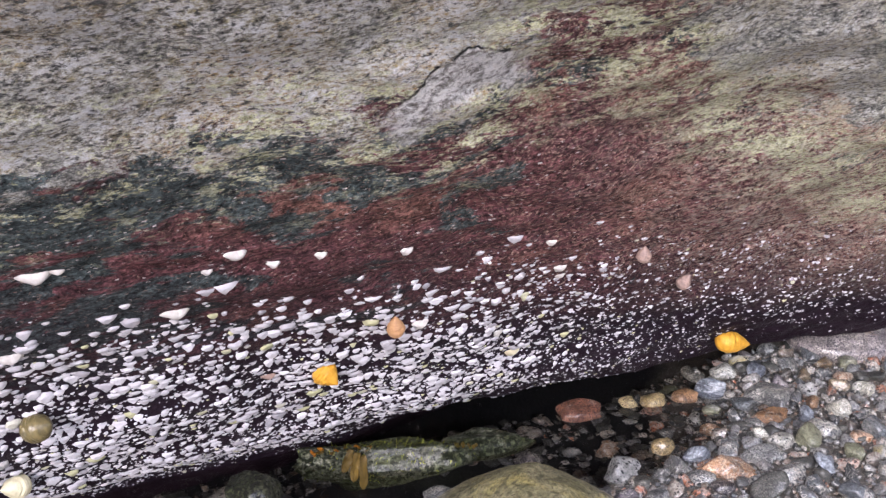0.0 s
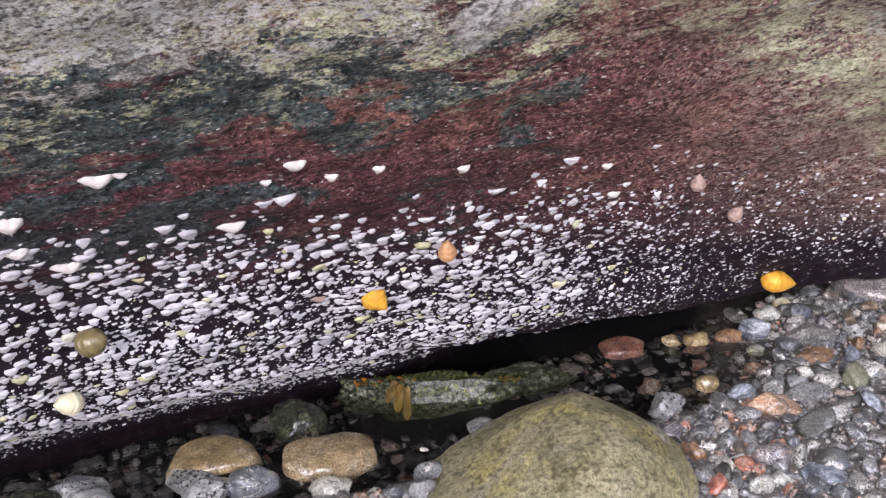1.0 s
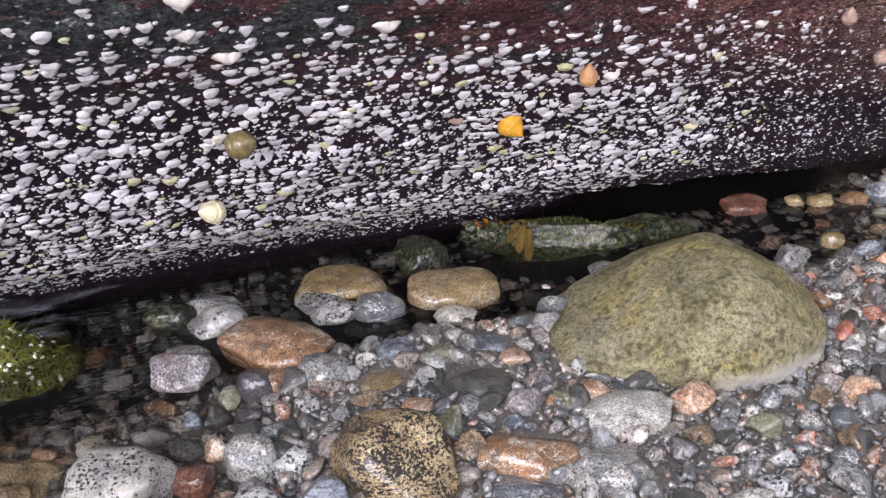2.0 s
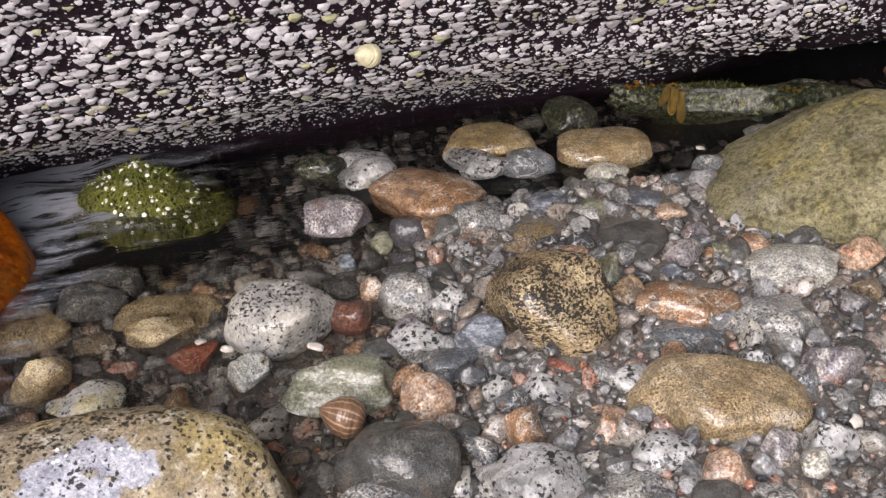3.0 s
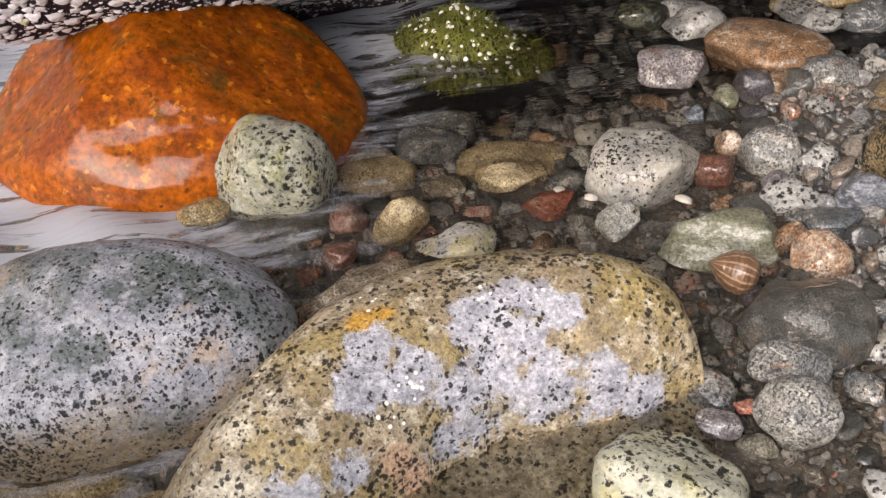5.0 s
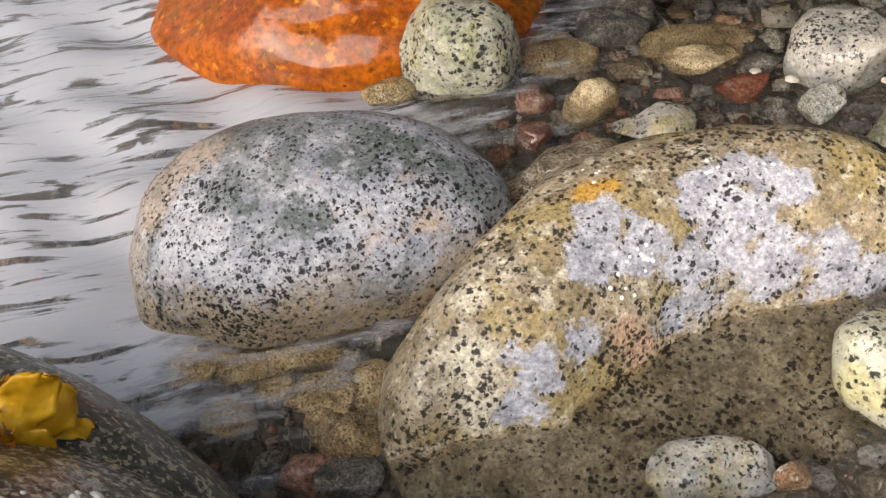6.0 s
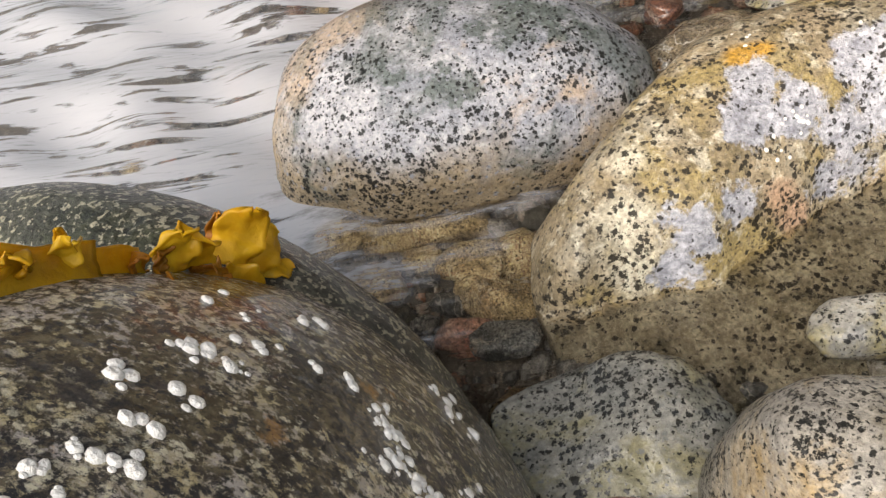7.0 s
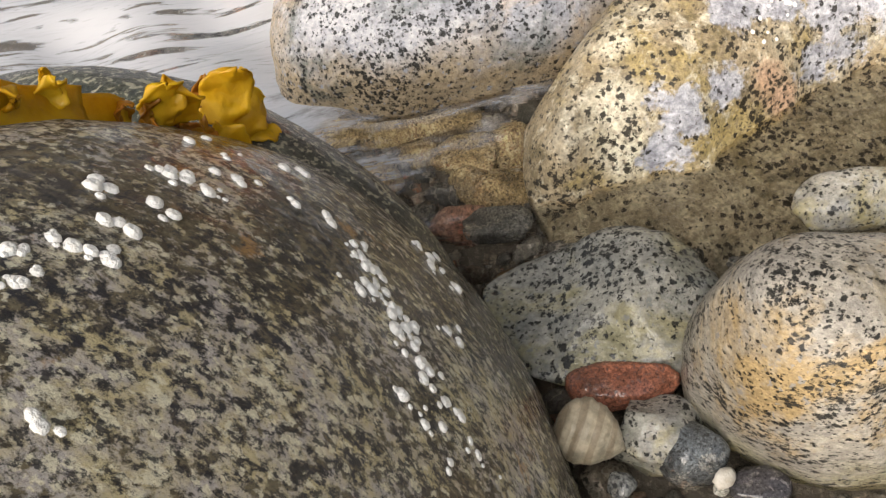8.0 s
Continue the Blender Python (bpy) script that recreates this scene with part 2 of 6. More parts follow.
REDBROWN = speckled_stone("red_brown_stone", (0.22, 0.10, 0.06), (0.13, 0.06, 0.04), (0.06, 0.03, 0.03), 0.3, 260, None, 0, 0.8, variety=0.5)
BROWN = speckled_stone("brown_stone", (0.27, 0.20, 0.12), (0.19, 0.13, 0.07), (0.08, 0.06, 0.04), 0.35, 220, (0.3, 0.27, 0.2), 0.4, 0.6)
GREY = speckled_stone("grey_stone", (0.36, 0.365, 0.355), (0.19, 0.195, 0.195), (0.07, 0.07, 0.07), 0.4, 260, (0.36, 0.34, 0.28), 0.4, 0.7)
MAUVE = speckled_stone("mauve_grey_stone", (0.31, 0.285, 0.295), (0.18, 0.16, 0.17), (0.08, 0.07, 0.08), 0.35, 240, (0.36, 0.32, 0.28), 0.3, 0.7)
SLATE = speckled_stone("slate_grey_stone", (0.17, 0.185, 0.195), (0.10, 0.11, 0.12), (0.05, 0.05, 0.05), 0.3, 300, (0.24, 0.23, 0.2), 0.3, 0.7)
DARK = speckled_stone("near_black_stone", (0.07, 0.065, 0.07), (0.045, 0.04, 0.045), (0.2, 0.18, 0.18), 0.1, 260, None, 0, 0.7, variety=0.35)
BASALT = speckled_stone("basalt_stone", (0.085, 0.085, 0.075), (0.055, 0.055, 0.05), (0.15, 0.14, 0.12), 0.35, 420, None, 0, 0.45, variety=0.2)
SPECKLED = speckled_stone("black_mottled_tan_stone", (0.46, 0.37, 0.22), (0.35, 0.26, 0.14), (0.03, 0.026, 0.02), 0.74, 185, (0.3, 0.21, 0.09), 0.4, 0.4, 1.8, 0.0014, 0.6, variety=0)
GRANITE = granite("grey_white_granite", (0.64, 0.60, 0.51), (0.36, 0.35, 0.32), (0.44, 0.38, 0.19), (0.15, 0.16, 0.11), stain_at=0.5, patch_at=0.54, dense=0.66, size=240.0, wet=0.4)
CONEGRANITE = granite("dull_wet_granite", (0.40, 0.385, 0.33), (0.24, 0.24, 0.22), (0.33, 0.30, 0.17), (0.12, 0.125, 0.10), stain_at=0.5, patch_at=0.52, dense=0.8, size=220.0, wet=0.35)
GREENGRANITE = granite("green_tinged_granite", (0.66, 0.64, 0.50), (0.42, 0.42, 0.33), (0.46, 0.44, 0.17), (0.10, 0.125, 0.035), stain_at=0.5, patch_at=0.57, dense=0.85, size=155.0, wet=0.4)
TANGRANITE = granite("tan_granite", (0.53, 0.485, 0.405), (0.36, 0.335, 0.295), (0.48, 0.335, 0.15), (0.24, 0.20, 0.12), stain_at=0.51, patch_at=0.56, dense=0.92, size=215.0, wet=0.35, rim=(0.27, 0.25, 0.10), rim_at=-0.004, flat=1.9)
PALEGREEN = granite("pale_green_granite", (0.68, 0.66, 0.49), (0.50, 0.50, 0.38), (0.60, 0.55, 0.28), (0.2, 0.2, 0.15), stain_at=0.52, patch_at=0.58, dense=0.95, size=150.0, wet=0.35)
WHITE = speckled_stone("pale_stone", (0.56, 0.55, 0.50), (0.42, 0.42, 0.37), (0.2, 0.2, 0.18), 0.3, 260, (0.5, 0.47, 0.36), 0.3, 0.5)
BLUEGREY = banded_stone("blue_grey_stone", (0.42, 0.45, 0.49), (0.12, 0.13, 0.15), 60.0)
GNEISS = granite("white_black_gneiss", (0.66, 0.65, 0.6), (0.36, 0.35, 0.33), (0.46, 0.42, 0.3), (0.10, 0.10, 0.095), stain_at=0.6, patch_at=0.5, dense=0.85, size=165.0, wet=0.6)
VEIN = banded_stone("veined_green_stone", (0.24, 0.24, 0.16), (0.52, 0.51, 0.42), 34.0, 0.5, (0.16, 0.15, 0.08), (0.54, 0.6))
MOSSDARK = speckled_stone("weedy_dark_stone", (0.16, 0.155, 0.10), (0.05, 0.052, 0.03), (0.02, 0.02, 0.013), 0.75, 120, (0.05, 0.065, 0.016), 0.75, 0.8, 1.0, 0.004, variety=0.25)
MOSS = speckled_stone("mossy_stone", (0.30, 0.30, 0.08), (0.16, 0.17, 0.035), (0.025, 0.03, 0.01), 0.5, 150, (0.19, 0.18, 0.04), 0.5, 0.12, 1.0, 0.005, variety=0)


BLOCK = speckled_stone("weedy_wet_block", (0.17, 0.175, 0.12), (0.06, 0.068, 0.028), (0.02, 0.024, 0.01), 0.6, 90, (0.055, 0.07, 0.014), 0.6, 0.16, 1.0, 0.004, variety=0.3)


# painted sky sheen, stained and cream places on the slab: centre and reach
PALE_SHEEN = ((-0.330, 0.376, 0.060, 0.017), (-0.310, 0.378, 0.050, 0.018), (-0.328, 0.357, 0.055, 0.012), (-0.290, 0.424, 0.056, 0.018), (-0.273, 0.444, 0.060, 0.014), (-0.253, 0.446, 0.054, 0.013),
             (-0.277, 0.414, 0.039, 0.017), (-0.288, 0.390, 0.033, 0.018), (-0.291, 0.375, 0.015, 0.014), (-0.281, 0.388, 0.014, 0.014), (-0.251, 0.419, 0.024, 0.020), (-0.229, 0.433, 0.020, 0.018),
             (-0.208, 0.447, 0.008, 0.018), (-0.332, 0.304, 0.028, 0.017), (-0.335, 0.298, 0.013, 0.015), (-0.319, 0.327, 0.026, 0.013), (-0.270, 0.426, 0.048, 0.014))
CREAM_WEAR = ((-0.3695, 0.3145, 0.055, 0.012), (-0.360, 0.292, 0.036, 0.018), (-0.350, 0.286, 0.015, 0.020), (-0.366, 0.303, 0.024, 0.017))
OCHRE_STAIN = ((-0.343, 0.393, 0.066, 0.012), (-0.335, 0.402, 0.066, 0.009))
ROSE_STAIN = ((-0.305, 0.349, 0.022, 0.011), (-0.298, 0.352, 0.008, 0.012))


def slab_material():
    """Tan granite, black-flecked, with large pale areas of painted sheen and an ochre stain."""
    k = Mat("sheen_patched_slab_granite")
    v = k.coord(spin=(20, 35, 10))
    tan = k.mix(k.ramp(k.noise(34.0, v, 6.0, 0.68), (0.36, 0.0), (0.62, 1.0)), (0.385, 0.31, 0.205), (0.212, 0.168, 0.10))
    tan = k.mix(k.ramp(k.noise(19.0, k.coord(spin=(60, 0, 30)), 5.0, 0.62, 0.5), (0.5, 0.0), (0.62, 0.7)), tan, (0.34, 0.31, 0.24))
    tan = k.mix(k.ramp(k.noise(16.0, k.coord(spin=(15, 45, 80)), 7.0, 0.72, 0.5), (0.48, 0.0), (0.58, 0.75)), tan, (0.33, 0.252, 0.095))
    tan = k.mix(k.ramp(k.noise(70.0, k.coord(spin=(45, 15, 0)), 7.0, 0.74, 0.4), (0.52, 0.0), (0.62, 0.7)), tan, (0.135, 0.105, 0.055))
    tan = k.mix(k.ramp(k.noise(85.0, k.coord(spin=(5, 65, 20)), 6.0, 0.72, 0.4), (0.54, 0.0), (0.62, 0.7)), tan, (0.60, 0.55, 0.43))
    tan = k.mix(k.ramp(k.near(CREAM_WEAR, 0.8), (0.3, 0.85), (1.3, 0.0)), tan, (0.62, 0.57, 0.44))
    tan = k.mix(k.ramp(k.near(OCHRE_STAIN, 0.6), (0.5, 0.85), (1.1, 0.0)), tan, (0.50, 0.27, 0.035))
    tan = k.mix(k.ramp(k.near(ROSE_STAIN, 0.7), (0.5, 0.8), (1.1, 0.0)), tan, (0.46, 0.30, 0.20))
    # worn marks sky sheen on the wet face, painted into the colour as pale
    worn = k.ramp(k.math("ADD", k.near(PALE_SHEEN, 1.7, 48.0), k.math("MULTIPLY", k.math("SUBTRACT", k.noise(230.0, v, 5.0, 0.7), 0.5), 0.9)), (0.74, 1.0), (1.08, 0.0))
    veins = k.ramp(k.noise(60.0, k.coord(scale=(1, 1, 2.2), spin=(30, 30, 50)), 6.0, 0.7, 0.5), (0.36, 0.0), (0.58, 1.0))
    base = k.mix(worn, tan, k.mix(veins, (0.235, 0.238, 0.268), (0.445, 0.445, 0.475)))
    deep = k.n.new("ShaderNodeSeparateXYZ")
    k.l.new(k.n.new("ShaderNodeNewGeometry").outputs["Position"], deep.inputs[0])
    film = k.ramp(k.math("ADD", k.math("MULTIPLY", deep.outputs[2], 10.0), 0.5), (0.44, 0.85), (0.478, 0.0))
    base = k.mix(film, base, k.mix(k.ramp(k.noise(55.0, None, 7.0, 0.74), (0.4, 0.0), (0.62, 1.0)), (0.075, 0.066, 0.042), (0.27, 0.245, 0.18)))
    base = k.mix(0.45, base, k.ramp(k.noise(420.0, None, 4.0, 0.65), (0.32, 0.05), (0.5, 0.5), (0.68, 1.0)), "OVERLAY")
    drift = k.math("MULTIPLY", k.math("SUBTRACT", k.noise(24.0, v, 4.0, 0.65), 0.46), 1.3)
    drift = k.math("ADD", drift, k.math("MULTIPLY", worn, -0.13))
    fine = k.specks(640.0, k.coord(spin=(0, 50, 20)), 0.3, drift, 0.12)
    base = k.mix(k.math("MULTIPLY", fine, 0.75), base, (0.05, 0.04, 0.028))
    grains = k.specks(330.0, v, 0.62, drift)
    base = k.mix(k.math("MULTIPLY", grains, 0.94), base, (0.016, 0.013, 0.009))
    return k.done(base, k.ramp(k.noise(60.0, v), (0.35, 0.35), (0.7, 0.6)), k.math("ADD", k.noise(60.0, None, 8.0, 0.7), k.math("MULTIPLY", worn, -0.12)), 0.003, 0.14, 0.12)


def orange_material():
    """Rust-orange rock under a thin film of water, with olive blotches."""
    k = Mat("orange_wet_rock")
    base = k.mix(k.ramp(k.noise(30.0, None, 6.0, 0.68), (0.36, 0.0), (0.62, 1.0)), (0.30, 0.075, 0.001), (0.165, 0.034, 0.001))
    base = k.mix(k.ramp(k.noise(38.0, k.coord(), 5.0, 0.66, 0.4), (0.55, 0.0), (0.66, 0.75)), base, (0.085, 0.05, 0.006))
    base = k.mix(0.6, base, k.ramp(k.noise(170.0, None, 7.0, 0.75), (0.34, 0.05), (0.5, 0.5), (0.66, 0.95)), "OVERLAY")
    base = k.mix(k.specks(150.0, k.coord(), 0.3, None, 0.3), base, (0.45, 0.15, 0.006))
    base = k.mix(k.specks(230.0, k.coord(spin=(40, 0, 0)), 0.12), base, (0.10, 0.03, 0.002))
    return k.done(base, 0.5, k.noise(60.0, None, 8.0, 0.62), 0.0015, 0.5, 0.03, 0.1, 0.0005)


# where the dark rock wears its crust thickest, and where it is bare: centre and reach
CREAM_CRUST = ((-0.312, -0.012, 0.215, 0.040), (-0.306, 0.028, 0.170, 0.045), (-0.297, 0.075, 0.095, 0.045), (-0.325, 0.060, 0.150, 0.025))
CHARCOAL = ((-0.376, 0.040, 0.206, 0.030), (-0.352, 0.080, 0.165, 0.020))


def near_material():
    """Dark rock: charcoal and olive-brown fields under fine ragged cream mottling."""
    k = Mat("mottled_dark_rock")
    v = k.coord((1, 1, 0.6))
    field = k.noise(9.0, v, 6.0, 0.66, 0.5)
    base = k.mix(k.ramp(field, (0.42, 0.0), (0.58, 1.0)), (0.03, 0.03, 0.038), (0.085, 0.066, 0.032))
    base = k.mix(k.ramp(k.noise(240.0, v, 6.0, 0.72), (0.47, 0.0), (0.6, 0.7)), base, (0.25, 0.205, 0.12))
    amount = k.math("MULTIPLY", k.math("SUBTRACT", k.noise(14.0, k.coord(spin=(30, 0, 60)), 6.0, 0.7), 0.5), 0.34)
    amount = k.math("ADD", amount, k.math("MULTIPLY", k.math("SUBTRACT", field, 0.5), 0.34))
    amount = k.math("ADD", amount, k.ramp(k.near(CREAM_CRUST, 1.4, 26.0), (0.5, 0.07), (1.4, 0.0)))
    amount = k.math("SUBTRACT", amount, k.ramp(k.near(CHARCOAL, 1.4, 26.0), (0.5, 0.10), (1.3, 0.0)))
    pale = k.ramp(k.math("ADD", k.noise(290.0, k.coord((1, 1, 0.7)), 5.0, 0.7, 0.2), amount), (0.49, 0.0), (0.58, 0.95))
    tint = k.mix(k.ramp(k.noise(60.0, None, 5.0, 0.7), (0.42, 0.0), (0.58, 1.0)), (0.64, 0.55, 0.32), (0.57, 0.52, 0.48))
    base = k.mix(pale, base, tint)
    dots = k.specks(400.0, k.coord((1, 1, 0.7), (0, 30, 0)), 0.6, k.math("MULTIPLY", k.math("ADD", amount, 0.012), 3.0), 0.25)
    base = k.mix(k.math("MULTIPLY", dots, 0.85), base, (0.84, 0.79, 0.60))
    base = k.mix(k.ramp(k.noise(30.0, k.coord(), 6.0, 0.7), (0.62, 0.0), (0.68, 0.75)), base, (0.50, 0.27, 0.08))
    base = k.mix(k.ramp(k.math("SUBTRACT", k.noise(24.0, k.coord(spin=(0, 40, 0)), 7.0, 0.74, 0.4), k.math("MULTIPLY", amount, 0.5)), (0.58, 0.0), (0.66, 0.7)), base, (0.032, 0.033, 0.042))
    base = k.mix(k.ramp(k.noise(330.0, k.coord((1, 1, 0.5), (20, 0, 0)), 6.0, 0.76), (0.525, 0.0), (0.585, 0.9)), base, (0.02, 0.02, 0.024))
    return k.done(base, 0.5, k.noise(90.0, None, 9.0, 0.72), 0.006, k.ramp(k.noise(9.0, k.coord(), 4.0), (0.3, 0.25), (0.6, 0.85)), 0.14)


def cliff_material():
    """Tidal zones on the great overhanging rock: bare grey granite, mottled algae, maroon crust, black foot."""
    k = Mat("zoned_tidal_rock")
    sep = k.n.new("ShaderNodeSeparateXYZ")
    k.l.new(k.geo, sep.inputs[0])
    x, z = sep.outputs[0], sep.outputs[2]
    flat = k.coord(scale=(1, 1, 1.0), shift=False)
    streak = k.coord(scale=(1.0, 1.0, 2.0), spin=(0, 16, 0), shift=False)
    h = k.math("ADD", z, k.math("MULTIPLY", x, 0.18))
    big = k.math("SUBTRACT", k.noise(8.0, streak, 5.0, 0.6, 0.5), 0.5)
    # how high the crust reaches along the face
    reach = k.ramp(k.math("ADD", x, 0.5), (0.15, 0.50), (0.27, 0.425), (0.40, 0.435), (0.48, 0.452), (0.59, 0.45), (0.635, 0.5), (0.70, 0.51), (0.73, 0.47), (0.77, 0.44), (0.82, 0.41), (0.95, 0.36))
    torn = k.math("MULTIPLY", k.math("SUBTRACT", k.noise(24.0, streak, 9.0, 0.76, 0.3), 0.5), 0.2)
    h1 = k.math("ADD", k.math("ADD", k.math("SUBTRACT", z, reach), 0.43), k.math("ADD", k.math("MULTIPLY", big, 0.10), torn))
    # bare granite
    g = k.mix(k.ramp(k.noise(13.0, flat, 7.0, 0.66), (0.38, 0.0), (0.6, 1.0)), (0.72, 0.69, 0.60), (0.38, 0.375, 0.335))
    g = k.mix(k.ramp(k.noise(7.0, flat, 5.0, 0.6), (0.5, 0.0), (0.62, 0.8)), g, (0.86, 0.78, 0.65))
    g = k.mix(0.75, g, k.ramp(k.noise(85.0, streak, 9.0, 0.8), (0.38, 0.0), (0.5, 0.5), (0.6, 1.0)), "OVERLAY")
    g = k.mix(k.ramp(k.noise(210.0, streak, 6.0, 0.7), (0.535, 0.0), (0.60, 0.9)), g, (0.075, 0.075, 0.07))
    g = k.mix(k.ramp(k.noise(95.0, flat, 8.0, 0.78), (0.51, 0.0), (0.61, 0.55)), g, (0.15, 0.145, 0.135))
    g = k.mix(k.ramp(k.noise(130.0, flat, 8.0, 0.78, 0.3), (0.54, 0.0), (0.62, 0.7)), g, (0.95, 0.92, 0.86))
    g = k.mix(1.0, g, k.ramp(k.noise(290.0, streak, 4.0, 0.7), (0.36, 0.12), (0.5, 0.5), (0.62, 0.95)), "OVERLAY")
    g = k.mix(k.ramp(k.noise(9.0, k.coord(scale=(1, 1, 2), spin=(0, 40, 0), shift=False), 6.0, 0.66), (0.5, 0.0), (0.68, 0.6)), g, (0.19, 0.195, 0.185))
    # maroon crust and dark green film
    red = k.mix(k.ramp(k.noise(40.0, streak, 5.0, 0.7), (0.35, 0.0), (0.65, 1.0)), (0.185, 0.078, 0.078), (0.10, 0.045, 0.052))
    red = k.mix(k.ramp(k.noise(11.0, flat, 4.0), (0.52, 0.0), (0.68, 0.7)), red, (0.30, 0.15, 0.11))
    film = k.mix(k.noise(60.0, streak, 4.0), (0.05, 0.068, 0.072), (0.10, 0.12, 0.115))
    upper = k.ramp(h1, (0.34, 0.0), (0.40, 0.1))
    green = k.ramp(k.math("ADD", k.math("ADD", k.noise(13.0, streak, 7.0, 0.66, 0.6), upper), k.math("MULTIPLY", x, -0.40)), (0.535, 0.0), (0.565, 1.0))
    crust = k.mix(green, red, film)
    crust = k.mix(1.0, crust, k.ramp(k.noise(260.0, k.coord(scale=(1, 1, 1.3), spin=(0, 16, 0), shift=False), 5.0, 0.75), (0.36, 0.05), (0.5, 0.5), (0.62, 1.0)), "OVERLAY")
    crust = k.mix(0.7, crust, k.ramp(k.noise(60.0, streak, 6.0, 0.75), (0.36, 0.1), (0.5, 0.5), (0.62, 0.95)), "OVERLAY")
    pale_flecks = k.math("ADD", k.noise(250.0, k.coord(scale=(1, 1, 1.5), spin=(0, 16, 0), shift=False), 6.0, 0.75), k.math("MULTIPLY", k.math("MAXIMUM", x, -0.1), 0.24))
    crust = k.mix(k.ramp(pale_flecks, (0.56, 0.0), (0.66, 0.85)), crust, (0.66, 0.44, 0.34))
    crust = k.mix(k.specks(330.0, streak, 0.10, None, 0.2), crust, (0.85, 0.78, 0.74))
    # pale yellow lichen along the edge
    lich = k.mix(k.ramp(k.noise(230.0, streak, 7.0, 0.8), (0.42, 0.0), (0.56, 1.0)), (0.36, 0.36, 0.17), (1.0, 1.0, 0.70))
    base = k.mix(k.ramp(h1, (0.425, 0.0), (0.435, 1.0)), crust, g)
    right = k.math("MAXIMUM", k.math("MULTIPLY", k.math("SUBTRACT", x, 0.08), 0.2), 0.0)
    near_edge = k.ramp(k.math("ADD", h1, right), (0.36, 0.0), (0.41, 1.0), (0.445, 1.0), (0.49, 0.0))
    fine = k.math("MULTIPLY", k.math("SUBTRACT", k.noise(170.0, streak, 6.0, 0.75), 0.5), 0.95)
    spots = k.ramp(k.math("ADD", k.math("ADD", k.noise(30.0, streak, 8.0, 0.74, 0.2), fine), k.math("MULTIPLY", x, 0.26)), (0.53, 0.0), (0.59, 0.95))
    base = k.mix(k.math("MULTIPLY", near_edge, spots), base, lich)
    # a pale broken flake beneath a crack that climbs to the right
    rise = k.ramp(x, (0.04, 0.452), (0.0513, 0.4561), (0.07, 0.4706), (0.075, 0.4795), (0.086, 0.485), (0.0951, 0.493), (0.104, 0.4877), (0.118, 0.487))
    under = k.math("SUBTRACT", rise, k.math("ADD", z, k.math("MULTIPLY", k.math("SUBTRACT", k.noise(120.0, flat, 6.0, 0.7), 0.5), 0.008)))
    span = k.ramp(k.math("ADD", x, k.math("MULTIPLY", k.math("SUBTRACT", k.noise(90.0, flat, 5.0), 0.5), 0.02)), (0.046, 0.0), (0.056, 1.0), (0.114, 1.0), (0.124, 0.0))
    depth = k.math("SUBTRACT", under, k.math("MULTIPLY", k.noise(70.0, flat, 7.0, 0.72), 0.05))
    flake = k.math("MULTIPLY", k.math("MULTIPLY", k.ramp(k.math("MULTIPLY", under, 10.0), (0.0, 0.0), (0.02, 1.0)), k.ramp(k.math("ADD", k.math("MULTIPLY", depth, 10.0), 0.5), (0.48, 1.0), (0.58, 0.0))), span)
    rugged = k.mix(k.ramp(k.noise(150.0, flat, 7.0, 0.78), (0.42, 0.0), (0.56, 1.0)), (0.22, 0.2, 0.18), (1.0, 0.98, 0.95))
    base = k.mix(k.math("MULTIPLY", flake, 0.95), base, rugged)
    crack = k.math("MULTIPLY", k.ramp(k.math("ADD", k.math("MULTIPLY", under, 50.0), 0.5), (0.45, 0.0), (0.49, 1.0), (0.53, 1.0), (0.57, 0.0)), k.math("MULTIPLY", span, k.ramp(k.noise(75.0, flat, 4.0), (0.4, 0.15), (0.52, 1.0))))
    base = k.mix(crack, base, (0.02, 0.02, 0.02))
    base = k.mix(0.5, base, k.ramp(k.noise(480.0, flat, 5.0, 0.75), (0.36, 0.1), (0.5, 0.52), (0.62, 1.0)), "OVERLAY")
    east = k.ramp(k.math("ADD", x, k.math("MULTIPLY", h1, 0.35)), (0.24, 0.0), (0.42, 1.0))
    base = k.mix(k.math("MULTIPLY", east, k.ramp(k.noise(120.0, streak, 7.0, 0.76), (0.5, 0.0), (0.6, 0.6))), base, (0.80, 0.76, 0.60))
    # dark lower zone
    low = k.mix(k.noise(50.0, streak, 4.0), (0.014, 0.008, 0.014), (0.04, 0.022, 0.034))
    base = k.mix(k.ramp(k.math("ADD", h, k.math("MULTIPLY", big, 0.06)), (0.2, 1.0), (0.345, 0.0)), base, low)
    spec = 0.1
    rough = k.ramp(k.noise(50.0, flat, 4.0), (0.3, 0.45), (0.7, 0.75))
    bump = k.math("ADD", k.noise(45.0, k.coord(scale=(1, 1, 1.4), spin=(0, 16, 0), shift=False), 10.0, 0.74), k.math("MULTIPLY", k.noise(260.0, flat, 5.0, 0.7), 0.25))
    bump = k.math("SUBTRACT", bump, k.math("MULTIPLY", crack, 0.4))
    return k.done(base, rough, bump, 0.016, 0.0, 0.2, spec)


RIDGE = speckled_stone("black_wet_speckled_rock", (0.10, 0.10, 0.09), (0.05, 0.05, 0.045), (0.42, 0.40, 0.30), 0.45, 160, (0.05, 0.055, 0.03), 0.5, 0.3, 1.0, 0.003, variety=0)
SLAB, ORANGE, NEAR, CLIFF = slab_material(), orange_material(), near_material(), cliff_material()


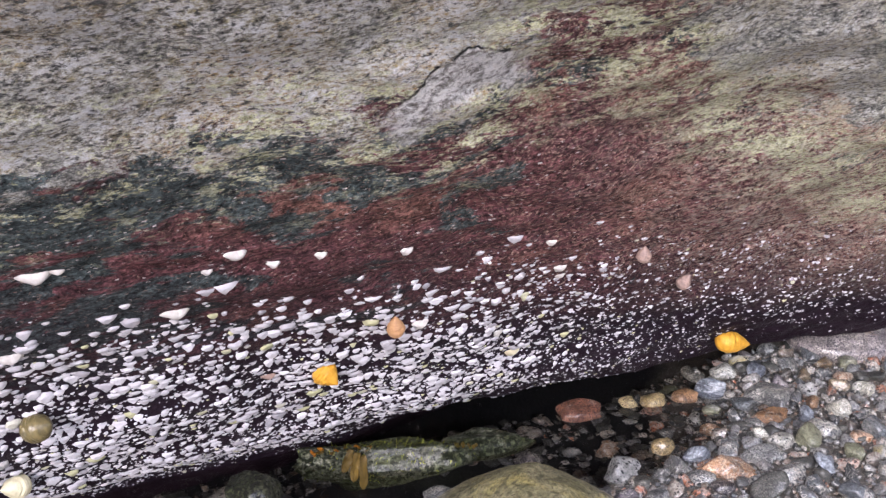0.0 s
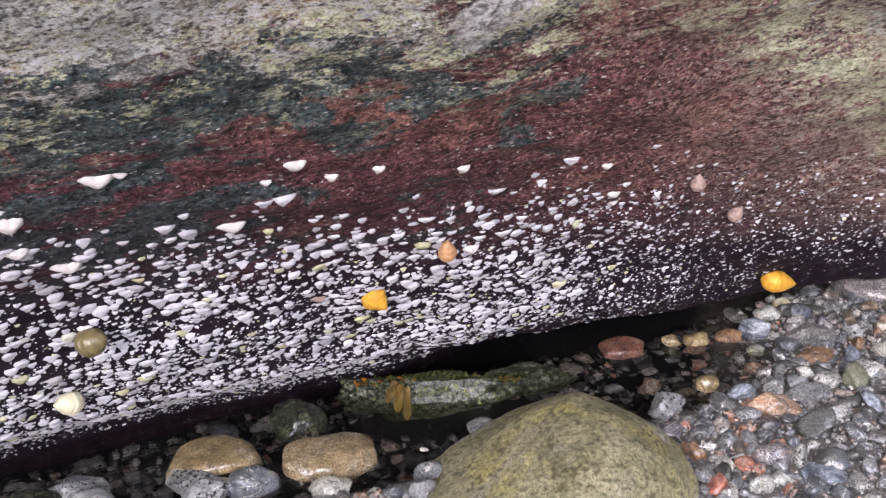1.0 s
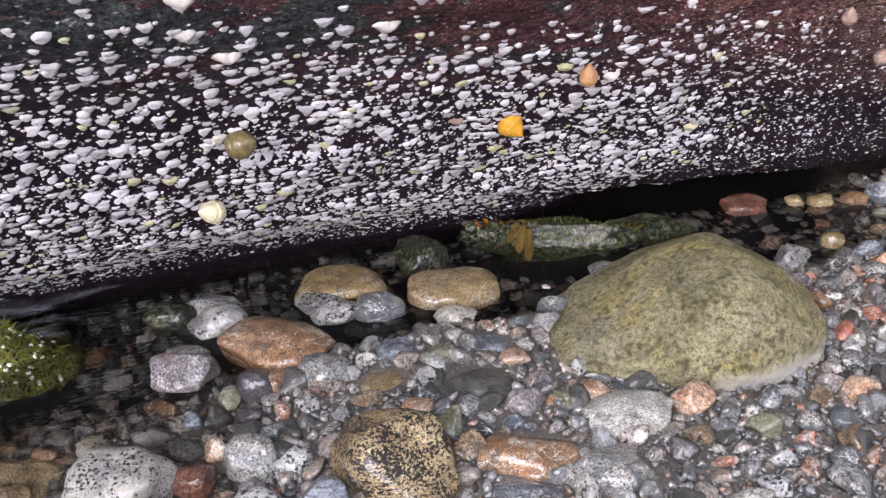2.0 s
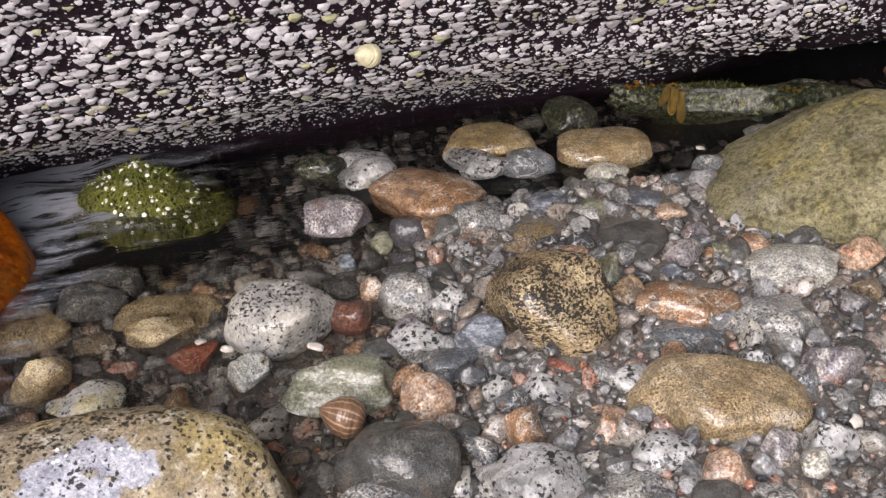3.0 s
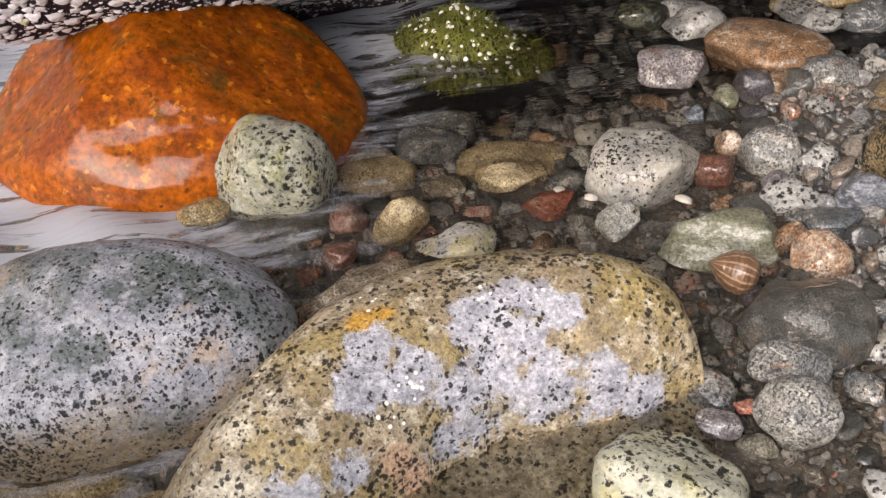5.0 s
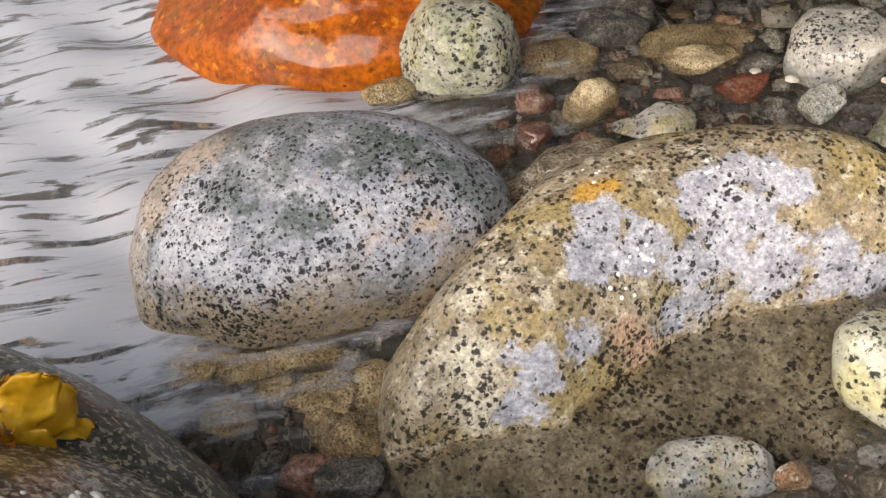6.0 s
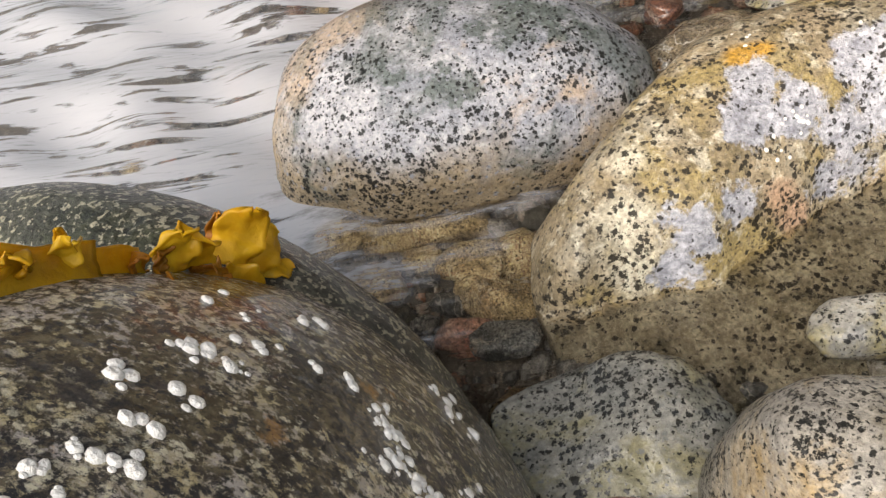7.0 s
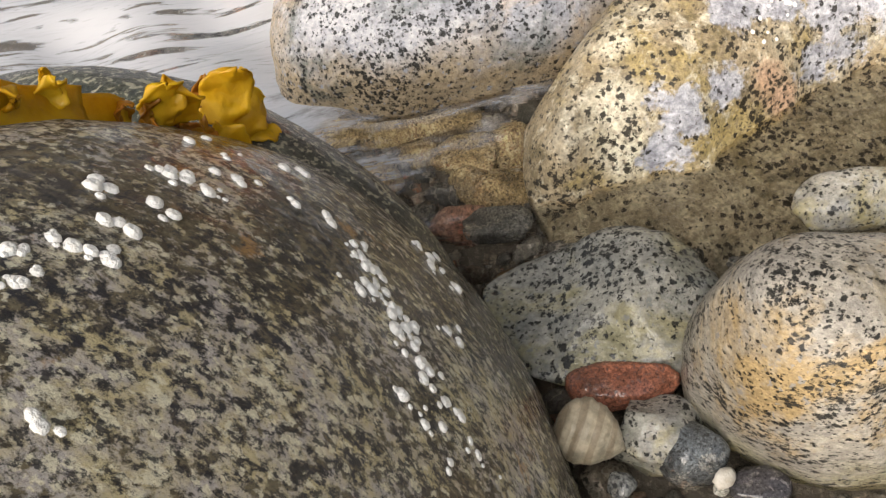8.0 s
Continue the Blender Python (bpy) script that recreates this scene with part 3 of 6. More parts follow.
def mixed_gravel():
    k = Mat("mixed_gravel")
    isl = k.n.new("ShaderNodeNewGeometry").outputs["Random Per Island"]
    tone = k.ramp(isl, (0.0, (0.05, 0.05, 0.05)), (0.14, (0.17, 0.18, 0.19)), (0.28, (0.42, 0.42, 0.42)), (0.4, (0.08, 0.08, 0.08)),
                  (0.52, (0.34, 0.24, 0.16)), (0.62, (0.31, 0.32, 0.35)), (0.72, (0.44, 0.42, 0.38)), (0.80, (0.24, 0.15, 0.09)), (0.88, (0.58, 0.20, 0.09)), (0.94, (0.70, 0.67, 0.60)))
    tone = k.mix(k.ramp(k.noise(120.0, k.coord(), 5.0, 0.7, 0.6), (0.4, 0.0), (0.62, 0.75)), tone, k.mix(isl, (0.08, 0.08, 0.075), (0.5, 0.48, 0.43)))
    tone = k.mix(0.8, tone, k.ramp(k.noise(400.0, k.coord(), 6.0, 0.75), (0.32, 0.05), (0.5, 0.5), (0.68, 1.0)), "OVERLAY")
    tone = k.mix(k.math("MULTIPLY", k.specks(420.0, k.coord(), 0.45, k.math("MULTIPLY", k.math("SUBTRACT", isl, 0.6), 0.8)), 0.85), tone, (0.035, 0.035, 0.035))
    ridge = k.math("ABSOLUTE", k.math("SUBTRACT", k.noise(55.0, k.coord(spin=(30, 70, 0)), 4.0, 0.55, 0.9), 0.5))
    tone = k.mix(k.ramp(ridge, (0.006, 0.7), (0.02, 0.0)), tone, (0.62, 0.60, 0.55))
    tone = k.mix(1.0, tone, (0.68, 0.67, 0.65), "MULTIPLY")
    return k.done(tone, 0.4, k.noise(160.0, k.coord(), 7.0, 0.7), 0.004, 1.0, 0.05)


GRAVEL = mixed_gravel()


def sand_material():
    k = Mat("coarse_wet_sand")
    c = k.mix(k.noise(60.0, k.coord(shift=False), 5.0), (0.06, 0.056, 0.05), (0.17, 0.15, 0.125))
    c = k.mix(k.ramp(k.noise(400.0, k.coord(shift=False), 3.0), (0.55, 0.0), (0.66, 0.7)), c, (0.3, 0.26, 0.21))
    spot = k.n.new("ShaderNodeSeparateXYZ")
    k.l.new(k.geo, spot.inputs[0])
    # near-black towards the deep channel: the overhang's shade put into the colour
    channel_shade = k.ramp(k.math("SUBTRACT", k.math("MULTIPLY", k.noise(18.0, k.coord(shift=False), 6.0, 0.7), 0.3), k.math("MULTIPLY", spot.outputs[2], 8.0)), (0.42, 0.0), (0.55, 0.95))
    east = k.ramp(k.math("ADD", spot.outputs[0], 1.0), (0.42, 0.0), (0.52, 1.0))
    c = k.mix(k.math("MULTIPLY", channel_shade, east), c, (0.012, 0.013, 0.014))
    return k.done(c, 0.5, k.noise(220.0, k.coord(shift=False), 5.0), 0.003, 0.0, 0.2)


SAND = sand_material()


def plain_material(name, a, b, scale=90.0, rough=0.5, relief=0.0006, wet=0.1):
    k = Mat(name)
    c = k.mix(k.ramp(k.noise(scale, None, 5.0, 0.65), (0.35, 0.0), (0.65, 1.0)), a, b)
    return k.done(c, rough, k.noise(scale * 3, None, 4.0), relief, wet, 0.15)


def barnacle_material():
    k = Mat("barnacle_plates")
    isl = k.n.new("ShaderNodeNewGeometry").outputs["Random Per Island"]
    c = k.ramp(isl, (0.0, (0.34, 0.32, 0.34)), (0.5, (0.62, 0.60, 0.62)), (0.94, (0.46, 0.44, 0.46)), (0.97, (0.46, 0.45, 0.26)))
    c = k.mix(k.ramp(k.noise(700.0, k.coord(shift=False), 3.0), (0.55, 0.0), (0.7, 0.5)), c, (0.36, 0.33, 0.32))
    return k.done(c, 0.6, k.noise(900.0, k.coord(shift=False), 3.0), 0.0005)


BARNACLE = barnacle_material()
BARNACLE_ONE = plain_material("white_barnacle_shell", (0.90, 0.88, 0.84), (0.74, 0.71, 0.66), 400.0, 0.6)
LIMPET = plain_material("limpet_shell", (0.72, 0.68, 0.64), (0.6, 0.55, 0.5), 200.0)
YELLOW = plain_material("yellow_shell", (0.66, 0.36, 0.035), (0.5, 0.25, 0.02), 160.0, 0.4)
SHARD = plain_material("white_shell_fragment", (0.60, 0.56, 0.49), (0.42, 0.37, 0.30), 220.0, 0.45)
TANSHELL = plain_material("tan_shell", (0.48, 0.27, 0.12), (0.36, 0.2, 0.1), 160.0, 0.45)
CREAM = plain_material("cream_shell", (0.74, 0.68, 0.46), (0.62, 0.56, 0.36), 160.0, 0.45)
BROWNSHELL = plain_material("brown_wet_shell", (0.19, 0.15, 0.06), (0.11, 0.09, 0.04), 160.0, 0.3, 0.0006, 0.7)
DULLSHELL = plain_material("dull_pink_shell", (0.36, 0.25, 0.2), (0.28, 0.2, 0.17), 220.0, 0.5)


def shell_material(name, a, b, stripe, rough=0.4, wet=0.2):
    """A coiled shell with growth stripes that follow its whorls."""
    k = Mat(name)
    band = k.n.new("ShaderNodeAttribute")
    band.attribute_name = "whorl"
    c = k.mix(k.ramp(k.noise(160.0, None, 5.0, 0.65), (0.35, 0.0), (0.65, 1.0)), a, b)
    lines = k.ramp(k.math("ADD", band.outputs["Fac"], k.math("MULTIPLY", k.noise(260.0, None, 3.0), 0.5)), (0.85, 0.0), (1.15, 0.4))
    return k.done(k.mix(lines, c, stripe), rough, k.noise(500.0, None, 4.0), 0.0006, wet, 0.12)


STRIPED = shell_material("brown_striped_shell", (0.17, 0.095, 0.05), (0.10, 0.055, 0.03), (0.55, 0.40, 0.27), 0.3, 0.7)
GREYSHELL = shell_material("grey_worn_shell", (0.50, 0.42, 0.30), (0.24, 0.21, 0.15), (0.14, 0.09, 0.05))


def weed_material(name, a, b):
    k = Mat(name)
    c = k.mix(k.ramp(k.noise(45.0, None, 4.0), (0.35, 0.0), (0.65, 1.0)), a, b)
    k.done(c, 0.38, k.noise(160.0, None, 5.0), 0.0012, 0.35, 0.16)
    k.b.inputs["Subsurface Weight"].default_value = 0.0
    t = k.n.new("ShaderNodeBsdfTranslucent")
    k.l.new(c, t.inputs["Color"])
    m = k.n.new("ShaderNodeMixShader")
    m.inputs[0].default_value = 0.45
    out = k.n["Material Output"]
    k.l.new(k.b.outputs[0], m.inputs[1])
    k.l.new(t.outputs[0], m.inputs[2])
    k.l.new(m.outputs[0], out.inputs["Surface"])
    return k.m


WEED = weed_material("golden_wrack", (0.74, 0.47, 0.02), (0.52, 0.27, 0.008))
WEED_BROWN = weed_material("olive_brown_weed", (0.16, 0.10, 0.018), (0.09, 0.075, 0.015))
TUFT = weed_material("yellow_brown_weed", (0.2, 0.13, 0.025), (0.11, 0.075, 0.02))
ALGAE = weed_material("green_thread_weed", (0.27, 0.28, 0.05), (0.15, 0.17, 0.03))
WEED_DARK = weed_material("brown_wrack", (0.32, 0.11, 0.010), (0.44, 0.2, 0.01))


def water_material():
    """Clear shallow water, faintly brown, with mirror gloss by Fresnel."""
    k = Mat("clear_shallow_water")
    n, l = k.n, k.l
    clear = n.new("ShaderNodeBsdfRefraction")
    clear.inputs["Color"].default_value = (0.76, 0.725, 0.665, 1)
    clear.inputs["IOR"].default_value = 1.33
    clear.inputs["Roughness"].default_value = 0.0
    gloss = n.new("ShaderNodeBsdfGlossy")
    gloss.inputs["Roughness"].default_value = 0.04
    fres = n.new("ShaderNodeFresnel")
    fres.inputs["IOR"].default_value = 1.34
    bump = n.new("ShaderNodeBump")
    bump.inputs["Distance"].default_value = 0.0034
    along = n.new("ShaderNodeMapping")
    along.inputs["Rotation"].default_value[2] = radians(-35)
    l.new(k.geo, along.inputs["Vector"])
    wide = n.new("ShaderNodeMapping")
    wide.inputs["Scale"].default_value = (1, 3.4, 1)
    l.new(along.outputs[0], wide.inputs["Vector"])
    place = n.new("ShaderNodeSeparateXYZ")
    l.new(k.geo, place.inputs[0])
    swell = k.ramp(k.math("MULTIPLY", place.outputs[0], -1.0), (0.05, 0.25), (0.25, 0.5), (0.58, 1.0))
    ripple = k.math("ADD", k.noise(16.0, wide.outputs[0], 3.0, 0.5, 0.7), k.math("MULTIPLY", k.noise(46.0, wide.outputs[0], 3.0, 0.5, 0.4), 0.3))
    l.new(k.math("MULTIPLY", ripple, swell), bump.inputs["Height"])
    l.new(bump.outputs[0], gloss.inputs["Normal"])
    l.new(bump.outputs[0], fres.inputs["Normal"])
    l.new(bump.outputs[0], clear.inputs["Normal"])
    # bubbly water where the swell comes in, its pale colour doubling as sky sheen
    sep = n.new("ShaderNodeSeparateXYZ")
    l.new(k.geo, sep.inputs[0])
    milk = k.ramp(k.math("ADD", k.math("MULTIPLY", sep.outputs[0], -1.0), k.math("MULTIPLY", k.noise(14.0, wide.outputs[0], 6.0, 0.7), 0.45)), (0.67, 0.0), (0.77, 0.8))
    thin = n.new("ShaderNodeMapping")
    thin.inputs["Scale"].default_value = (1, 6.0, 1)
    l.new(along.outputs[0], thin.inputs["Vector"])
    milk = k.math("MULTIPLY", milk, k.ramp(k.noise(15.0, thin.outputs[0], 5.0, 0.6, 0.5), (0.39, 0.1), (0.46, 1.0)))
    froth_sheen = n.new("ShaderNodeBsdfDiffuse")
    froth_sheen.inputs["Color"].default_value = (0.38, 0.39, 0.42, 1)
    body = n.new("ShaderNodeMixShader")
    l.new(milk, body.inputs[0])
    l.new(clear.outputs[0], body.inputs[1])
    l.new(froth_sheen.outputs[0], body.inputs[2])
    mixs = n.new("ShaderNodeMixShader")
    l.new(fres.outputs[0], mixs.inputs[0])
    l.new(body.outputs[0], mixs.inputs[1])
    l.new(gloss.outputs[0], mixs.inputs[2])
    l.new(mixs.outputs[0], n["Material Output"].inputs["Surface"])
    return k.m


WATER = water_material()


# ---- the ground, the water and the great rock ----
def smooth(a, b, t):
    s = np.clip((t - a) / (b - a), 0, 1)
    return s * s * (3 - 2 * s)


def foot(x):
    """Where the great rock meets the water."""
    return 1.14 + 0.6 * x - 0.18 * x * x


def ground_height(x, y):
    """The beach: gravel just above the water to the right, a channel along the rock, a pool opening to the left."""
    x, y = np.asarray(x, float), np.asarray(y, float)
    s = foot(np.clip(x, -1.2, 0.8)) - y
    bar = smooth(-0.34, -0.02, x + 0.25 * (y - 0.6))
    h = -0.027 + 0.0350 * bar
    h = h - (0.055 + 0.03 * smooth(-0.3, 0.0, x)) * smooth(0.20, 0.09, s) * smooth(0.36, 0.16, x)
    h = h - 0.06 * smooth(-0.55, -0.85, x)
    h = h - 0.006 * smooth(0.0, 0.3, x)
    h = h + 0.6 * smooth(0.8, 4.0, x) + 0.3 * smooth(-0.2, -3.0, y) * smooth(-0.5, 0.3, x)
    h = h - 0.004 * smooth(0.35, 0.0, y) * smooth(0.3, -0.3, x)
    return h + 0.006 * np.sin(9 * x + 4 * y) * np.cos(7 * y - 3 * x)


def mesh_object(name, verts, faces, material, parent=None, smooth_faces=True):
    me = bpy.data.meshes.new(name)
    me.from_pydata([tuple(v) for v in verts], [], [tuple(q) for q in faces])
    me.materials.append(material)
    if smooth_faces:
        me.polygons.foreach_set("use_smooth", [True] * len(me.polygons))
    me.update()
    ob = new(name, me)
    ob.parent = parent
    return ob


def grid_faces(nu, nv):
    return [(j * nu + i, j * nu + i + 1, (j + 1) * nu + i + 1, (j + 1) * nu + i) for j in range(nv - 1) for i in range(nu - 1)]


def spaced(lo, a, b, hi, coarse, fine):
    return np.concatenate([np.linspace(lo, a, coarse, endpoint=False), np.linspace(a, b, fine, endpoint=False), np.linspace(b, hi, coarse)])


gx, gy = spaced(-60, -1.0, 0.8, 60, 14, 130), spaced(-60, -0.1, 1.5, 60, 14, 120)
GX, GY = np.meshgrid(gx, gy)
GZ = ground_height(GX, GY)
GZ = np.where(GX < -3, -0.3, GZ)
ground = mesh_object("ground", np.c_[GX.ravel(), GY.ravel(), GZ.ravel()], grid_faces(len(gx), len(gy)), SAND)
tagged(ground, "dark coarse wet sand under beach gravel", "ground", kind="structure")

wx, wy = spaced(-60, -1.3, 0.9, 60, 12, 240), spaced(-60, -0.1, 1.6, 60, 12, 190)
WX, WY = np.meshgrid(wx, wy)
WZ = np.zeros_like(WX)
for fx, fy, ph, amp in ((38, 52, 0.3, 0.0011), (-26, 61, 1.9, 0.0012), (71, 33, 4.0, 0.0006), (14, 96, 2.2, 0.0007), (-88, 47, 5.1, 0.0004)):
    WZ += amp * np.sin(fx * WX + fy * WY + ph + 1.3 * np.sin(9 * WX - 6 * WY))
WZ *= 0.5 + 1.3 * smooth(-0.40, -0.6, WX)
WZ *= smooth(3.0, 1.2, np.abs(WX)) * smooth(4, 1.7, np.abs(WY))
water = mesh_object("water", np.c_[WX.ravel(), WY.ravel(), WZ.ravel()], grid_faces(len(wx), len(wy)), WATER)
water.visible_shadow = False
tagged(water, "clear rippled shallow sea water over stones", "water", kind="structure")


def cliff_y(x, z):
    """The overhanging face: leaning out over the water, then rounding back."""
    x, z = np.asarray(x, float), np.asarray(z, float)
    zc = np.minimum(z, 0.62)
    y = foot(np.clip(x, -1.2, 0.9)) - 0.86 * zc - 0.38 * zc * zc
    y = y + 0.9 * smooth(0.55, 1.9, z) * (z - 0.55)
    y = y + 8.0 * np.maximum(0, -0.72 - x) ** 1.25 + 0.4 * np.maximum(0, x - 0.7) ** 2
    return y


def fractal(x, y, z, scale, octaves=4):
    return noise.fractal(Vector((x * scale, y * scale, z * scale)), 0.9, 2.1, octaves, noise_basis="PERLIN_ORIGINAL")


def cliff_point(x, z):
    y = float(cliff_y(x, max(z, 0.0))) + 0.5 * max(0, -z)
    y += 0.016 * fractal(x, 0.0, z * 1.6, 6.0) + 0.004 * fractal(x + 3, 1.0, z * 1.8, 30.0, 3)
    # the undercut foot
    y += 0.10 * float(smooth(0.04, 0.0, z)) * float(smooth(-0.12, 0.12, x))
    y += max(0.0, 0.05 - 0.09 * x) * float(smooth(0.11, 0.0, z))
    # the flake and the crack beneath it
    q = ((x - 0.09) / 0.04) ** 2 + ((z - 0.466) / 0.024) ** 2 + 0.5 * noise.noise(Vector((x * 60, z * 60, 1)))
    y -= 0.004 * float(smooth(1.2, 0.6, q)) * (1 + noise.noise(Vector((x * 90, z * 120, 5))))
    return Vector((x, y, z))


def cliff_normal(x, z, d=0.004):
    nrm = (cliff_point(x + d, z) - cliff_point(x - d, z)).cross(cliff_point(x, z + d) - cliff_point(x, z - d)).normalized()
    return nrm if nrm.y < 0 else -nrm


def build_cliff():
    xs = spaced(-1.5, -0.85, 0.75, 2.6, 16, 240)
    zs = np.concatenate([np.linspace(-0.25, 0.0, 8, endpoint=False), np.linspace(0.0, 0.62, 150, endpoint=False), np.linspace(0.62, 1.9, 22)])
    verts = []
    for z in zs:
        for x in xs:
            verts.append(cliff_point(x, z))
    n, m = len(xs), len(zs)
    back = len(verts)
    for z in (-0.25, 1.9):
        for x in xs:
            verts.append((x, 4.5, z))
    faces = list(grid_faces(n, m))
    for i in range(n - 1):
        faces.append((i, i + 1, back + i + 1, back + i))
        faces.append(((m - 1) * n + i, back + n + i, back + n + i + 1, (m - 1) * n + i + 1))
    faces.append((back, back + n, back + n + n - 1, back + n - 1)[::-1])
    faces.append(tuple(j * n for j in range(m)) + (back + n, back))
    faces.append(tuple(j * n + n - 1 for j in range(m))[::-1] + (back + n - 1, back + 2 * n - 1))
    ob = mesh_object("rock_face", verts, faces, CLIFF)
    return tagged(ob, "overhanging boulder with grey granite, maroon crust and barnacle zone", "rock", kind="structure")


cliff = build_cliff()

# ---- stones ----
BALL = {}


def ball(sub):
    if sub not in BALL:
        bm = bmesh.new()
        bmesh.ops.create_icosphere(bm, subdivisions=sub, radius=1.0)
        BALL[sub] = (np.array([v.co[:] for v in bm.verts]), [[v.index for v in q.verts] for q in bm.faces])
        bm.free()
    return BALL[sub]


def stone_shape(size, power, seed, sub, lumps=0.10, cuts=4, skew=0.12, form=None, hard=0.0):
    """A water-worn stone: a blunt ellipsoid, a few worn flats, uneven swellings."""
    rng = np.random.default_rng(seed)
    v, faces = ball(sub)
    v = v / (np.abs(v) ** power).sum(1, keepdims=True) ** (1 / power)
    for _ in range(cuts):
        nrm = rng.normal(size=3)
        nrm /= np.linalg.norm(nrm)
        d = rng.uniform(hard if hard else (0.58 if cuts > 6 else 0.72), 0.93)
        over = np.maximum(0, v @ nrm - d)
        v = v - 0.94 * over[:, None] * nrm
    off = rng.uniform(-50, 50, 3)
    lump = np.array([noise.noise(Vector(p * 1.1 + off)) + 0.35 * noise.noise(Vector(p * 2.7 + off)) + 0.13 * noise.noise(Vector(p * 7 + off)) + 0.05 * noise.noise(Vector(p * 17 + off)) for p in v])
    v = v * (1 + lumps * lump)[:, None]
    sk = rng.uniform(-skew, skew, 4)
    v[:, 0] *= 1 + sk[0] * v[:, 1] + sk[1] * v[:, 2]
    v[:, 1] *= 1 + sk[2] * v[:, 0] + sk[3] * v[:, 2]
    if form is not None:
        v = form(v)
    return v * np.array(size), faces


FOOTPRINTS = []


def stone(material, place, size, yaw, power, seed, label="", name="stone", tilt=(0, 0), sub=4, lumps=0.17, cuts=None, group="beach stones", form=None, skew=0.12):
    cuts = (11 if power > 2.55 else 6) if cuts is None else cuts
    verts, faces = stone_shape(size, power, seed, sub, lumps, cuts, skew, form, 0.62 if name == "pebble" or power > 2.55 else 0.0)
    ob = mesh_object(name, verts, faces, material)
    ob.matrix_world = pose(*place, tilt[0], tilt[1], yaw)
    words = material.name.replace("_", " ")
    FOOTPRINTS.append((place[0], place[1], size[0], size[1], yaw, place[2], size[2]))
    return tagged(ob, label or ("wet rounded " + words + " on the gravel"), name, group)


def pebble(material, place, size, yaw, power, seed, label=""):
    return stone(material, place, size, yaw, power, seed, label, "pebble", sub=3)


def boulder(material, place, size, yaw, power, seed, label="", tilt=(0, 0), lumps=0.08, cuts=2, form=None, skew=0.12, sub=5):
    return stone(material, place, size, yaw, power, seed, label, "boulder", tilt, sub, lumps, cuts, "boulders", form, skew)


# the great rounded boulders of the pool
def sloping(v):
    """A crest off the middle and a long low shoulder."""
    v = v.copy()
    v[:, 2] *= 1 - 0.75 * smooth(0.3, -1.0, v[:, 0]) - 0.1 * smooth(0.3, 1.0, v[:, 0])
    v[:, 2] *= 1.12
    return v


def peaked(v):
    v = v.copy()
    rise = np.maximum(v[:, 2], 0)
    v[:, 0] *= 1 - 0.28 * rise
    v[:, 1] *= 1 - 0.2 * rise
    v[:, 0] -= 0.12 * rise
    return v


def heaped(v):
    v = v.copy()
    rise = np.maximum(v[:, 2], 0)
    v[:, 0] *= 1.1 - 0.5 * rise
    v[:, 1] *= 1.1 - 0.5 * rise
    v[:, 2] = np.where(v[:, 2] < 0, 0.35 * v[:, 2], v[:, 2])
    return v


boulder(OLIVE, (0.101, 0.945, 0.008), (0.113, 0.0930, 0.070), 9, 2.3, 1, "olive-tan granite boulder with a pale tide line on gravel", form=sloping, cuts=3, lumps=0.14, sub=6)
boulder(BLOCK, (-0.028, 1.112, -0.006), (0.090, 0.030, 0.033), 14, 3.4, 150, "weedy green block lying along the rock's foot", cuts=12, lumps=0.42)
boulder(MOSS, (-0.474, 0.808, -0.032), (0.084, 0.060, 0.064), 20, 1.6, 51, "green weed-covered mound dotted with white barnacles", lumps=0.22, form=heaped)
boulder(GREYWHITE, (-0.487, 0.365, 0.010), (0.110, 0.066, 0.062), 32, 2.4, 201, "grey-white speckled granite boulder with dark patches")
slab = boulder(SLAB, (-0.29, 0.385, -0.03), (0.160, 0.112, 0.128), 58, 2.0, 202, "tan granite slab with painted pale sheen patches, partly under water", (-14, 6), sub=6)
turn = slab.matrix_world.copy()
back = turn.inverted()
for v in slab.data.vertices:
    p = turn @ v.co
    lean = 0.28 * max(p.z, 0.0)
    p.x += 0.92 * lean
    p.y += 0.39 * lean
    v.co = back @ p
    s = (p.x + 0.3) * 0.72 - (p.y - 0.36) * 0.69 + 0.006 * noise.noise(p * 28.0) + 0.002 * noise.noise(p * 90.0)
    u = (p.x + 0.3) * 0.69 + (p.y - 0.36) * 0.72
    d = float(np.interp(u, (-0.12, -0.055, -0.01, 0.05, 0.11), (0.016, 0.021, 0.006, -0.003, 0.007))) - s
    face = math.sqrt(1 - (1 - min(max(d, 0.0) / 0.075, 1.0)) ** 2)
    top = -0.009 - 0.16 * max(-d, 0) + 0.075 * face + 0.35 * max(d - 0.075, 0)
    p.z = 0.5 * (p.z + top - math.sqrt((p.z - top) ** 2 + 0.026 ** 2)) + 0.006
    v.co = back @ p
orange = boulder(ORANGE, (-0.635, 0.615, -0.012), (0.156, 0.122, 0.114), 12, 2.05, 203, "smooth wet bright orange rock standing in the pool", lumps=0.05, cuts=0, skew=0.0, sub=6)
turn = orange.matrix_world.copy()
back = turn.inverted()
